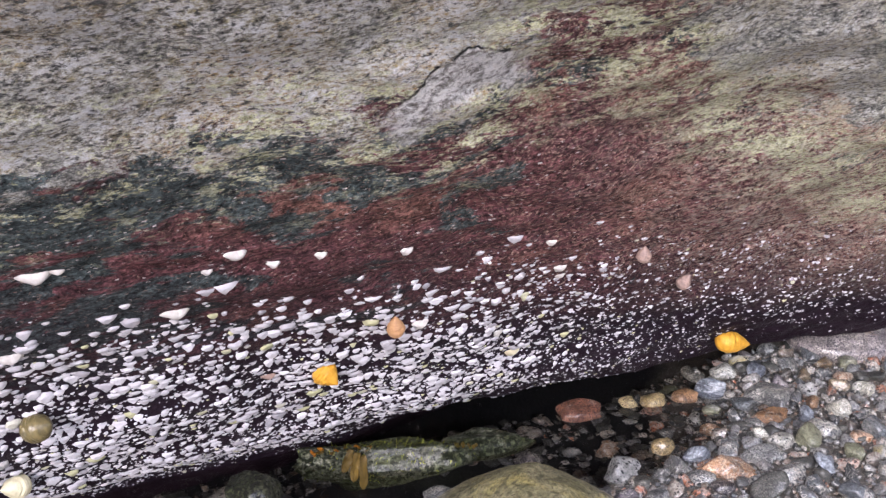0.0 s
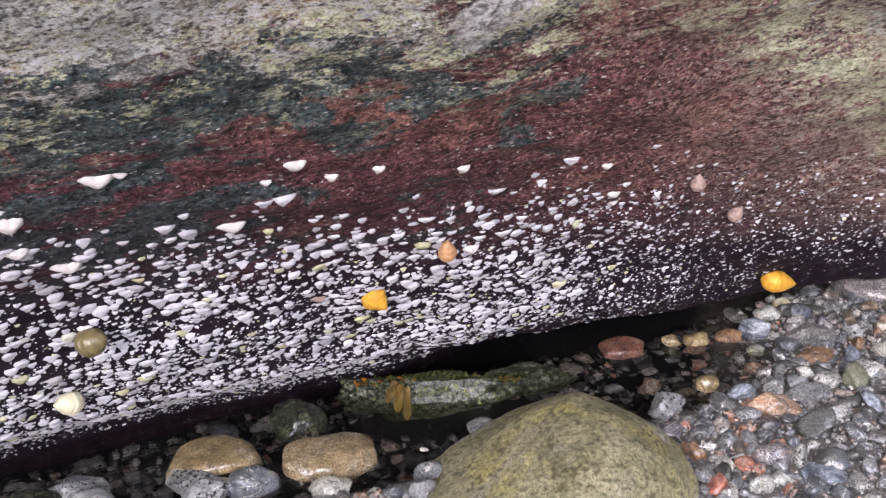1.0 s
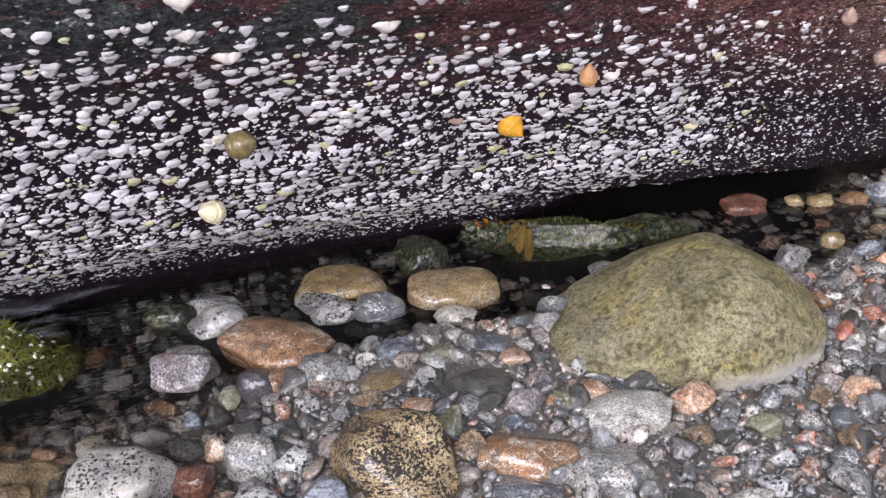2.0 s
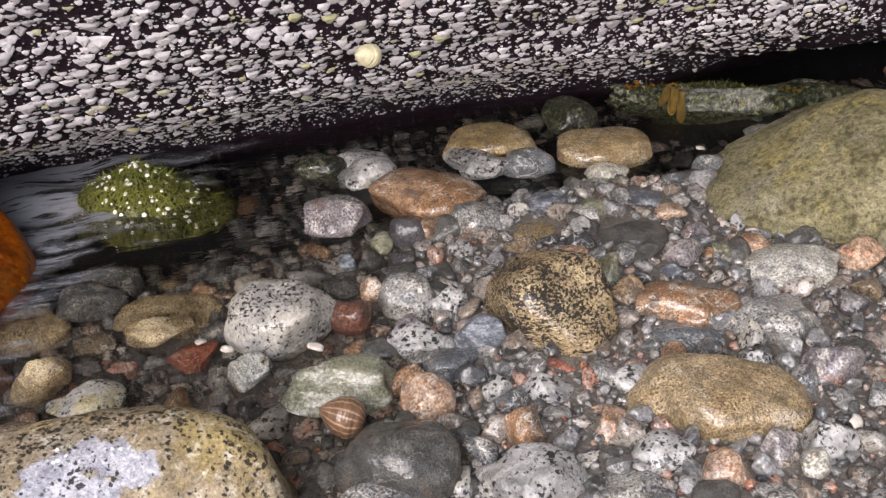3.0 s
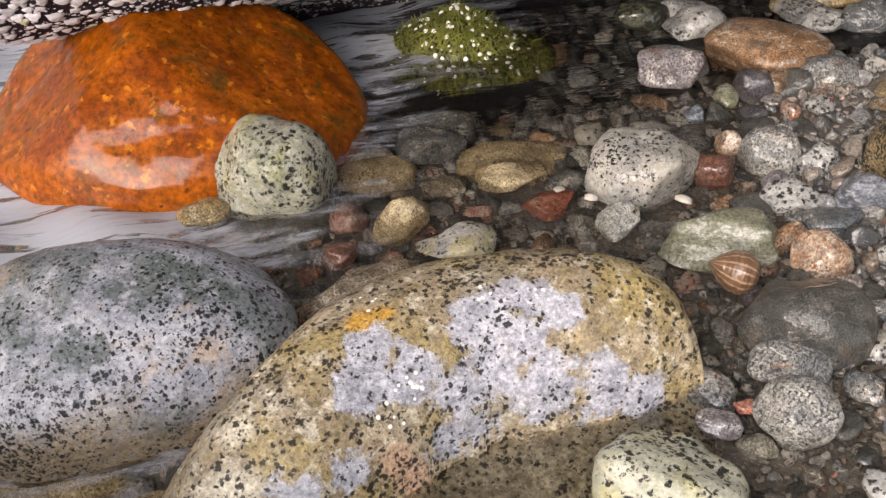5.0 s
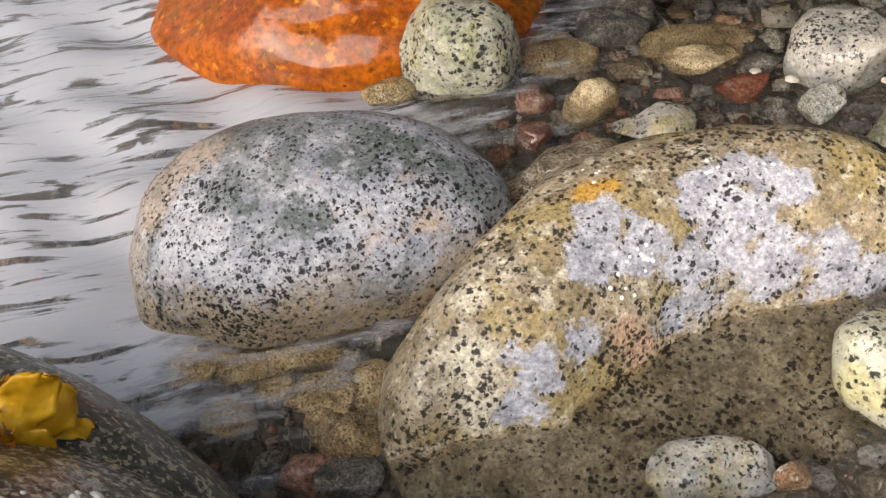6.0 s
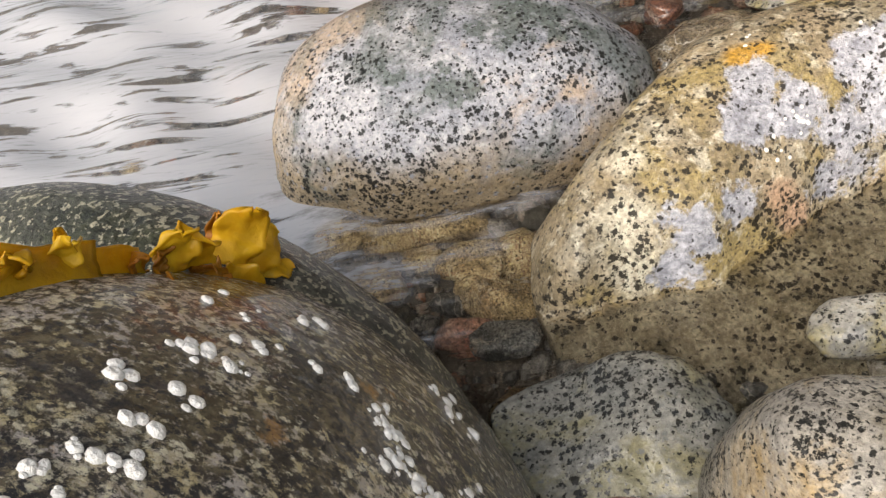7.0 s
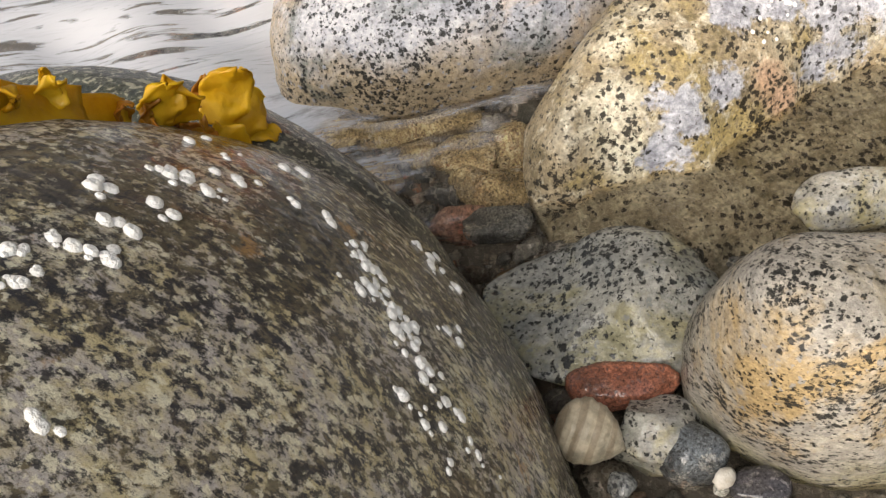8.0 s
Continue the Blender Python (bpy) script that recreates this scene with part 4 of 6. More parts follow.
# a wet left facet, a broad front facet and a falling right flank
for v in orange.data.vertices:
    p = turn @ v.co
    for at, way in (((-0.657, 0.529, 0.05), (-0.42, -0.42, 0.80)), ((-0.569, 0.537, 0.04), (0.36, -0.6, 0.72)), ((-0.555, 0.61, 0.055), (0.52, 0.08, 0.85))):
        way = Vector(way).normalized()
        over = (p - Vector(at)).dot(way) + 0.0035 * noise.noise(p * 24.0) + 0.0015 * noise.noise(p * 70.0)
        p -= way * (0.5 * (over + math.sqrt(over * over + 0.007 ** 2)) * 0.97)
    v.co = back @ p
near_rock = boulder(NEAR, (-0.366, -0.249, -0.03), (0.449, 0.205, 0.342), -82.3, 1.86, 204, "dark mottled boulder with barnacles and seaweed on top", lumps=0.02, cuts=0, skew=0.0)
boulder(RIDGE, (-0.49, 0.125, -0.002), (0.165, 0.07, 0.141), 0, 2.2, 205, "dark wet speckled boulder behind the seaweed", lumps=0.05, cuts=0)
stone(TAN, (-0.202, 0.962, 0.004), (0.0415, 0.0290, 0.0140), 17, 3.4, 2, "blocky wet tan stone beside the channel", cuts=2, lumps=0.1)
stone(OCHRE, (-0.100, 0.975, 0.004), (0.0430, 0.0290, 0.0145), 18, 3.2, 3, "rounded wet ochre stone beside the channel", cuts=2, lumps=0.1)
stone(MOSSDARK, (-0.146, 1.031, 0.006), (0.0278, 0.0250, 0.0188), 9, 2.3, 4, "dark green weedy stone at the rock's foot")
stone(RUST, (-0.225, 0.844, 0.006), (0.0505, 0.0372, 0.0212), -6, 2.5, 5, "rust-brown rounded stone with fine cracks", cuts=3, lumps=0.14)
stone(GNEISS, (-0.196, 0.918, 0.004), (0.0241, 0.0168, 0.0126), 9, 2.6, 6)
stone(GNEISS, (-0.293, 0.876, 0.003), (0.0270, 0.0190, 0.0160), 31, 2.6, 7)
stone(MOSSDARK, (-0.336, 0.879, 0.005), (0.0220, 0.0154, 0.0150), 24, 2.3, 8, "small dark weedy stone in the channel")
stone(BLUEGREY, (-0.126, 0.849, 0.004), (0.0193, 0.0154, 0.0136), 9, 2.4, 9)
stone(WHITE, (-0.093, 0.840, 0.004), (0.0147, 0.0118, 0.0147), -23, 2.6, 10)
stone(MAUVE, (-0.289, 0.800, 0.005), (0.0282, 0.0226, 0.0168), 9, 2.3, 11)
stone(GREY, (-0.174, 0.813, 0.006), (0.0232, 0.0185, 0.0201), 9, 2.4, 12)
stone(AMBER, (0.309, 1.098, 0.006), (0.0271, 0.0217, 0.0189), -12, 2.6, 13)
stone(REDBROWN, (0.170, 1.215, 0.003), (0.0246, 0.0172, 0.0115), 9, 2.3, 14, "wet red-brown stone in the shaded channel")
stone(BLUEGREY, (0.318, 1.273, 0.004), (0.0190, 0.0152, 0.0141), 9, 2.6, 15)
pebble(TAN, (0.249, 1.248, 0.002), (0.0160, 0.0128, 0.0079), 9, 2.3, 16)
pebble(TAN, (0.223, 1.242, 0.002), (0.0111, 0.0089, 0.0066), 9, 2.3, 17)
stone(RUST, (0.369, 1.208, 0.004), (0.0256, 0.0128, 0.0119), 35, 2.5, 18)
stone(GREY, (0.348, 1.126, 0.004), (0.0227, 0.0181, 0.0125), 9, 2.3, 19)
pebble(TAN, (0.251, 1.145, 0.003), (0.0119, 0.0107, 0.0105), 9, 2.4, 20)
pebble(RED, (0.243, 0.967, 0.003), (0.0131, 0.0105, 0.0087), 44, 2.8, 21)
pebble(RED, (0.270, 0.999, 0.003), (0.0105, 0.0084, 0.0092), -27, 2.5, 22)
stone(MAUVE, (0.297, 1.013, 0.004), (0.0181, 0.0145, 0.0126), 9, 2.4, 23)
stone(AMBER, (0.244, 0.872, 0.004), (0.0146, 0.0117, 0.0137), -17, 2.4, 24)
stone(DARK, (0.272, 0.870, 0.003), (0.0156, 0.0125, 0.0116), -9, 2.3, 25)
stone(MAUVE, (0.311, 0.866, 0.006), (0.0239, 0.0191, 0.0197), 9, 2.3, 26)
stone(GNEISS, (0.302, 0.922, 0.005), (0.0272, 0.0218, 0.0176), 9, 2.5, 27)
pebble(GREY, (0.244, 0.924, 0.002), (0.0131, 0.0105, 0.0066), 9, 2.3, 28)
pebble(WHITE, (0.251, 0.953, 0.003), (0.0096, 0.0077, 0.0096), 56, 2.6, 29)
stone(BLUEGREY, (0.335, 0.987, 0.003), (0.0220, 0.0176, 0.0097), -19, 2.4, 30)
pebble(WHITE, (0.296, 0.980, 0.003), (0.0122, 0.0098, 0.0098), 9, 2.4, 31)
stone(GREY, (0.284, 1.084, 0.003), (0.0161, 0.0129, 0.0101), 9, 2.4, 32)
stone(GNEISS, (0.208, 1.095, 0.004), (0.0192, 0.0153, 0.0132), 9, 2.6, 33)
pebble(RUST, (0.286, 1.257, 0.002), (0.0154, 0.0108, 0.0081), 9, 2.3, 34)
stone(GREY, (0.375, 1.261, 0.003), (0.0276, 0.0270, 0.0116), 9, 2.3, 35)
pebble(GREY, (0.032, 1.046, 0.001), (0.0170, 0.0137, 0.0071), 9, 2.3, 36)
stone(SPECKLED, (-0.089, 0.702, 0.012), (0.0507, 0.0431, 0.0399), -0, 2.4, 40, "tan stone thickly mottled with black grains")
stone(GRANITE, (-0.270, 0.646, 0.007), (0.0370, 0.0315, 0.0280), 17, 2.5, 41, "pale speckled granite cobble half in water")
stone(GREY, (-0.195, 0.700, 0.006), (0.0199, 0.0169, 0.0199), 3, 2.5, 42)
stone(VEIN, (-0.209, 0.591, 0.003), (0.0395, 0.0215, 0.0175), 24, 4.5, 43, "green-grey blocky stone crossed by white veins")
stone(BLUEGREY, (-0.132, 0.668, 0.005), (0.0188, 0.0151, 0.0155), 17, 2.4, 44)
stone(BASALT, (-0.142, 0.532, 0.006), (0.0348, 0.0278, 0.0249), 8, 2.4, 45, "dark fine-grained stone with a wet sheen")
stone(OCHRE, (0.026, 0.635, 0.007), (0.0530, 0.0398, 0.0223), 11, 2.5, 46, "broad ochre-tan speckled stone", cuts=4, lumps=0.16)
stone(GREY, (0.064, 0.731, 0.006), (0.0364, 0.0273, 0.0207), 7, 2.8, 47)
stone(SLATE, (0.002, 0.699, 0.003), (0.0273, 0.0188, 0.0114), 21, 2.5, 48)
stone(WHITE, (0.072, 0.806, 0.005), (0.0372, 0.0287, 0.0156), 29, 2.3, 49)
stone(RUST, (-0.001, 0.740, 0.004), (0.0430, 0.0310, 0.0181), 38, 2.6, 50)
stone(SLATE, (-0.436, 0.660, -0.018), (0.0305, 0.0244, 0.0160), 17, 2.3, 52)
stone(TANPOOL, (-0.473, 0.626, -0.032), (0.0244, 0.0195, 0.0198), 17, 2.3, 53)
stone(TANPOOL, (-0.370, 0.660, -0.026), (0.0384, 0.0278, 0.0161), 28, 2.5, 54)
stone(TAN, (-0.124, 0.809, 0.002), (0.0255, 0.0200, 0.0107), 17, 2.4, 55)
stone(GREY, (-0.172, 0.812, 0.005), (0.0220, 0.0176, 0.0190), 17, 2.4, 56)
stone(DARK, (-0.224, 0.792, 0.005), (0.0157, 0.0134, 0.0156), 17, 2.3, 57)
stone(BLUEGREY, (-0.127, 0.858, 0.004), (0.0181, 0.0144, 0.0137), 17, 2.7, 58)
stone(VEIN, (-0.091, 0.850, 0.004), (0.0186, 0.0149, 0.0132), 54, 2.5, 59)
stone(BASALT, (-0.053, 0.822, 0.003), (0.0361, 0.0284, 0.0152), 17, 2.2, 60, "flat dark grey rounded stone")
stone(MAUVE, (-0.005, 0.833, 0.004), (0.0146, 0.0102, 0.0146), 60, 2.6, 61)
stone(AMBER, (-0.029, 0.597, 0.005), (0.0157, 0.0094, 0.0157), 79, 3.2, 62)
stone(RUST, (-0.077, 0.580, 0.005), (0.0187, 0.0131, 0.0162), -35, 3, 63)
stone(AMBER, (-0.145, 0.593, 0.005), (0.0179, 0.0143, 0.0179), 17, 2.5, 64)
stone(GNEISS, (-0.064, 0.537, 0.005), (0.0351, 0.0264, 0.0166), 12, 3, 65, "angular white-and-black gneiss stone")
stone(GNEISS, (0.005, 0.581, 0.004), (0.0202, 0.0162, 0.0133), 17, 2.6, 66)
stone(AMBER, (0.039, 0.573, 0.005), (0.0160, 0.0128, 0.0160), 17, 2.4, 67)
stone(MAUVE, (0.067, 0.602, 0.004), (0.0143, 0.0114, 0.0143), 70, 2.5, 68)
stone(GNEISS, (0.095, 0.612, 0.006), (0.0188, 0.0150, 0.0188), 47, 2.5, 69)
stone(MAUVE, (0.097, 0.684, 0.006), (0.0204, 0.0163, 0.0192), 17, 2.4, 70)
pebble(GNEISS, (-0.105, 0.617, 0.003), (0.0115, 0.0092, 0.0115), 17, 2.4, 71)
stone(GNEISS, (-0.074, 0.624, 0.003), (0.0226, 0.0148, 0.0095), 8, 2.6, 72)
pebble(RED, (-0.072, 0.650, 0.003), (0.0155, 0.0102, 0.0065), 17, 2.6, 73)
stone(GREY, (-0.041, 0.645, 0.004), (0.0143, 0.0100, 0.0130), -26, 2.3, 74)
pebble(PINK, (-0.025, 0.657, 0.003), (0.0108, 0.0086, 0.0083), 17, 2.3, 75)
stone(WHITE, (-0.269, 0.594, 0.003), (0.0157, 0.0125, 0.0128), 41, 2.7, 76)
stone(RED, (-0.324, 0.615, -0.016), (0.0213, 0.0170, 0.0145), 34, 2.6, 77)
stone(REDBROWN, (-0.227, 0.673, 0.002), (0.0172, 0.0138, 0.0153), 17, 2.5, 78)
stone(GREY, (-0.145, 0.503, 0.003), (0.0228, 0.0164, 0.0096), 21, 2.5, 79)
stone(GREY, (-0.135, 0.463, 0.005), (0.0230, 0.0184, 0.0170), 21, 2.4, 80)
stone(GNEISS, (-0.308, 0.906, 0.002), (0.0264, 0.0239, 0.0111), 43, 2.6, 81)
stone(GREY, (-0.303, 0.835, -0.007), (0.0214, 0.0150, 0.0110), 17, 2.3, 82)
pebble(BLUEGREY, (-0.257, 0.741, 0.003), (0.0095, 0.0076, 0.0095), 90, 2.8, 83)
pebble(RUST, (0.008, 0.810, 0.003), (0.0089, 0.0053, 0.0089), 84, 2.8, 84)
pebble(RUST, (-0.059, 0.798, 0.003), (0.0086, 0.0069, 0.0086), 52, 2.4, 85)
stone(BLUEGREY, (-0.017, 0.775, 0.003), (0.0153, 0.0107, 0.0108), 28, 2.6, 86)
pebble(PINK, (0.030, 0.880, 0.003), (0.0081, 0.0073, 0.0072), 17, 2.3, 87)
stone(SLATE, (0.054, 0.839, 0.002), (0.0172, 0.0138, 0.0075), 17, 2.4, 88)
stone(GNEISS, (-0.173, 0.655, 0.002), (0.0212, 0.0148, 0.0111), 34, 2.6, 89)
stone(SLATE, (-0.143, 0.641, 0.002), (0.0191, 0.0153, 0.0089), 17, 2.4, 90)
stone(GNEISS, (-0.164, 0.704, 0.003), (0.0162, 0.0113, 0.0152), 63, 2.6, 91)
stone(GNEISS, (-0.213, 0.928, 0.004), (0.0240, 0.0200, 0.0090), 17, 2.6, 92)
stone(SLATE, (-0.159, 0.932, 0.004), (0.0237, 0.0166, 0.0145), 17, 2.4, 93)
stone(WHITE, (-0.089, 0.930, 0.003), (0.0195, 0.0137, 0.0084), 17, 2.6, 94)
stone(BLUEGREY, (-0.051, 0.885, 0.002), (0.0232, 0.0194, 0.0098), -20, 2.4, 95)
pebble(REDBROWN, (-0.030, 0.696, 0.003), (0.0086, 0.0052, 0.0086), 89, 2.6, 96)
stone(GREY, (-0.009, 0.550, 0.002), (0.0198, 0.0135, 0.0083), 21, 2.4, 97)
stone(AMBER, (-0.013, 0.527, 0.003), (0.0191, 0.0114, 0.0080), 6, 2.6, 98)
stone(BLUEGREY, (-0.081, 0.481, 0.005), (0.0169, 0.0135, 0.0169), 48, 2.5, 99)
stone(SLATE, (-0.048, 0.489, 0.002), (0.0219, 0.0138, 0.0092), 7, 2.5, 100)
stone(REDBROWN, (-0.425, 0.505, 0.001), (0.0134, 0.0107, 0.0095), 26, 2.6, 110)
stone(GREENGRANITE, (-0.505, 0.559, 0.014), (0.0392, 0.0353, 0.0392), 11, 2.5, 111, "green-tinged speckled granite cobble beside the orange rock")
stone(TANPOOL, (-0.456, 0.613, -0.023), (0.0299, 0.0239, 0.0141), 26, 2.3, 112, "submerged tan stone in clear shallow water")
stone(TANPOOL, (-0.410, 0.563, -0.013), (0.0219, 0.0153, 0.0219), 71, 2.4, 113)
stone(GRANITE, (-0.357, 0.540, 0.002), (0.0262, 0.0176, 0.0110), 13, 2.5, 114)
stone(SLATE, (-0.436, 0.687, -0.029), (0.0267, 0.0240, 0.0267), 26, 2.3, 115)
stone(TANPOOL, (-0.360, 0.632, -0.006), (0.0249, 0.0181, 0.0105), 26, 2.8, 116)
stone(TAN, (-0.536, 0.516, 0.002), (0.0183, 0.0133, 0.0077), 40, 2.4, 117)
stone(BROWN, (-0.386, 0.471, 0.004), (0.0428, 0.0283, 0.0180), 39, 2.3, 118, "brown water-worn stone wedged between two boulders")
stone(PALEGREEN, (-0.181, 0.389, 0.009), (0.0355, 0.0320, 0.0266), 10, 2.5, 119, "rounded pale green-white stone with black grains")
pebble(GRANITE, (-0.269, 0.601, 0.002), (0.0127, 0.0102, 0.0091), 26, 2.4, 120)
stone(AMBER, (-0.224, 0.709, 0.002), (0.0106, 0.0085, 0.0106), 26, 2.4, 121)
stone(TANPOOL, (-0.474, 0.299, -0.020), (0.0303, 0.0197, 0.0127), 14, 2.6, 122)
stone(TANPOOL, (-0.488, 0.313, -0.023), (0.0341, 0.0195, 0.0143), 18, 2.6, 123)
stone(TANPOOL, (-0.427, 0.294, -0.022), (0.0197, 0.0177, 0.0136), 26, 2.4, 124)
stone(GRANITE, (-0.248, 0.302, 0.002), (0.0293, 0.0151, 0.0123), 29, 2.5, 130, "long low speckled granite stone")
stone(CONEGRANITE, (-0.326, 0.203, 0.004), (0.0483, 0.0386, 0.0225), 30, 2.4, 131, "grey speckled cone-shaped cobble, wet on top", sub=5, form=sloping)
boulder(TANGRANITE, (-0.231, 0.198, 0.016), (0.0546, 0.0436, 0.0546), 17, 2.3, 132, "large tan-stained speckled granite boulder")
stone(BRICK, (-0.305, 0.168, 0.003), (0.0221, 0.0109, 0.0093), 29, 2.3, 133, "flat terracotta-red pebble under a cobble")
stone(GRANITE, (-0.284, 0.152, 0.003), (0.0181, 0.0163, 0.0132), 29, 2.4, 134)
stone(SLATE, (-0.267, 0.150, 0.001), (0.0141, 0.0127, 0.0141), 29, 2.3, 135)
pebble(WHITE, (-0.253, 0.142, 0.002), (0.0046, 0.0032, 0.0046), 93, 2.8, 136)
stone(DARK, (-0.241, 0.147, 0.001), (0.0109, 0.0094, 0.0046), 29, 2.3, 137)
pebble(GREY, (-0.287, 0.126, 0.002), (0.0062, 0.0056, 0.0046), 29, 2.3, 138)
stone(TANPOOL, (-0.438, 0.278, -0.014), (0.0215, 0.0145, 0.0090), 29, 2.5, 140)
stone(TANPOOL, (-0.416, 0.264, -0.016), (0.0245, 0.0153, 0.0103), 2, 2.4, 141)
stone(SLATE, (-0.398, 0.237, -0.008), (0.0178, 0.0112, 0.0075), 29, 2.4, 142)
stone(TANPOOL, (-0.501, 0.289, -0.024), (0.0253, 0.0203, 0.0151), -0, 2.4, 143)
pebble(RUST, (-0.215, 0.312, 0.002), (0.0092, 0.0074, 0.0092), 64, 2.5, 144)
pebble(RED, (-0.160, 0.463, 0.001), (0.0065, 0.0052, 0.0034), 26, 2.3, 145)
stone(BLOCK, (0.070, 1.148, -0.006), (0.062, 0.024, 0.0200), 14, 2.6, 151, "low weedy green end of the block at the waterline")
boulder(MAUVE, (0.503, 1.425, 0.008), (0.0900, 0.0700, 0.0280), 25, 2.5, 152, "pinkish-grey ledge at the foot of the great rock")
stone(MAUVE, (-0.170, 0.445, 0.002), (0.0114, 0.0091, 0.0063), -1, 2.4, 146)

# ---- loose pebbles and gravel ----
def free_spot(x, y, r, cells, size):
    ci, cj = int(x / size // 1), int(y / size // 1)
    for i in (ci - 1, ci, ci + 1):
        for j in (cj - 1, cj, cj + 1):
            for px, py, pr in cells.get((i, j), ()):
                if (px - x) ** 2 + (py - y) ** 2 < (0.86 * (pr + r)) ** 2:
                    return False
    cells.setdefault((ci, cj), []).append((x, y, r))
    return True


def under_stone(x, y, r):
    for sx, sy, a, b, yaw, sz, c in FOOTPRINTS:
        dx, dy = x - sx, y - sy
        if abs(dx) > 0.5 or abs(dy) > 0.5:
            continue
        ca, sa = math.cos(radians(yaw)), math.sin(radians(yaw))
        u, w = (dx * ca + dy * sa) / (a * 0.86 + 0.3 * r), (-dx * sa + dy * ca) / (b * 0.86 + 0.3 * r)
        if u * u + w * w < 1:
            return True
    return False


def strew(rng, count, r_lo, r_hi, cells, keep):
    found, tries = [], 0
    while len(found) < count and tries < count * 30:
        tries += 1
        x, y = rng.uniform(-0.72, 0.6), rng.uniform(0.12, 1.45)
        if y > foot(x) + 0.02 + max(0.0, 0.05 - 0.09 * x) or x > 0.64 * y - 0.2 or rng.random() > keep(x, y):
            continue
        r = r_lo + (r_hi - r_lo) * rng.random() ** 2
        if under_stone(x, y, r) or not free_spot(x, y, r, cells, 0.04):
            continue
        found.append((x, y, r))
    return found


def bar(x, y):
    return float(smooth(-0.5, -0.15, x + 0.2 * (y - 0.6)))


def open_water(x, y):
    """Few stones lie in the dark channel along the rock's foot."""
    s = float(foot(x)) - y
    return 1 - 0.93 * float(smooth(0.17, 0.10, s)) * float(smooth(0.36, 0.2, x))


rng = np.random.default_rng(7)
cells = {}
TONES = [GREY, GREY, GNEISS, GNEISS, MAUVE, SLATE, SLATE, BLUEGREY, SLATE, BASALT, RUST, WHITE, VEIN, DARK, AMBER, BROWN, GRANITE, GREY]
SHAPES, POOL_SHAPES = [], []
POOL_TONES = [TANPOOL, MAUVE, BROWN, REDBROWN, TANPOOL, TANPOOL, SLATE, GREY, RUST, PINK]
for n, material in enumerate(TONES * 2 + POOL_TONES * 2):
    power = rng.uniform(2.1, 3.0)
    verts, faces = stone_shape((1.0, rng.uniform(0.65, 0.95), rng.uniform(0.5, 0.75)), power, 900 + n, 3, 0.16, int(rng.integers(7, 14)), 0.25, None, 0.54)
    me = bpy.data.meshes.new("pebble")
    me.from_pydata([tuple(v * 0.012) for v in verts], [], faces)
    me.polygons.foreach_set("use_smooth", [True] * len(me.polygons))
    me.materials.append(material)
    (SHAPES if n < 2 * len(TONES) else POOL_SHAPES).append(me)
for x, y, r in strew(rng, 295, 0.012, 0.021, cells, lambda x, y: (0.75 + 0.25 * bar(x, y)) * open_water(x, y)):
    me = SHAPES[int(rng.integers(len(SHAPES)))] if bar(x, y) > 0.45 else POOL_SHAPES[int(rng.integers(len(POOL_SHAPES)))]
    ob = new("pebble", me)
    k = r / 0.012
    ob.matrix_world = pose(x, y, float(ground_height(x, y)) + 0.35 * r, rng.uniform(-25, 25), rng.uniform(-25, 25), rng.uniform(0, 360)) @ Matrix.Diagonal((k, k, k, 1))
    tagged(ob, "small wet " + me.materials[0].name.replace("_", " ") + " pebble among the gravel", "pebble", "loose pebbles")

UNIT = [stone_shape((1.0, rng.uniform(0.6, 0.95), rng.uniform(0.45, 0.8)), rng.uniform(2.0, 3.2), 700 + n, 2, 0.25, int(rng.integers(6, 14)), 0.3, None, 0.54) for n in range(40)]
LARGE = [stone_shape((1.0, rng.uniform(0.6, 0.95), rng.uniform(0.45, 0.8)), rng.uniform(2.1, 3.2), 800 + n, 3, 0.25, int(rng.integers(6, 14)), 0.3, None, 0.54) for n in range(30)]


def gravel(name, spots, sink, label, shapes, material=GRAVEL):
    vs, fs, base = [], [], 0
    for x, y, r in spots:
        v, q = shapes[int(rng.integers(len(shapes)))]
        m = np.array(Euler((rng.uniform(-0.6, 0.6), rng.uniform(-0.6, 0.6), rng.uniform(0, 6.28))).to_matrix())
        vs.append((v * r) @ m.T + (x, y, float(ground_height(x, y)) + sink * r))
        fs.append(np.array(q) + base)
        base += len(v)
    ob = mesh_object(name, np.concatenate(vs), np.concatenate(fs).tolist(), material)
    return tagged(ob, label, "gravel", kind="stuff")


gravel("coarse_gravel", strew(rng, 1700, 0.0085, 0.0150, cells, lambda x, y: (0.8 + 0.2 * bar(x, y)) * open_water(x, y)), 0.3, "coarse wet grey, brown and red beach gravel", LARGE)
gravel("gravel", strew(rng, 3200, 0.0050, 0.0085, cells, lambda x, y: (0.8 + 0.2 * bar(x, y)) * open_water(x, y)), 0.4, "mixed wet grey, brown and red beach gravel", UNIT)
gravel("fine_gravel", strew(rng, 8000, 0.0026, 0.0050, {}, lambda x, y: (0.8 + 0.2 * bar(x, y)) * open_water(x, y)), 0.5, "fine mixed wet shingle between the stones", UNIT)
# near-black stones, their colour also carrying the overhang's shade on the floor
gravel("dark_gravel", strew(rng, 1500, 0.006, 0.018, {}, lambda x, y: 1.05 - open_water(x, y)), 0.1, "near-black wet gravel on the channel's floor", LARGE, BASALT)


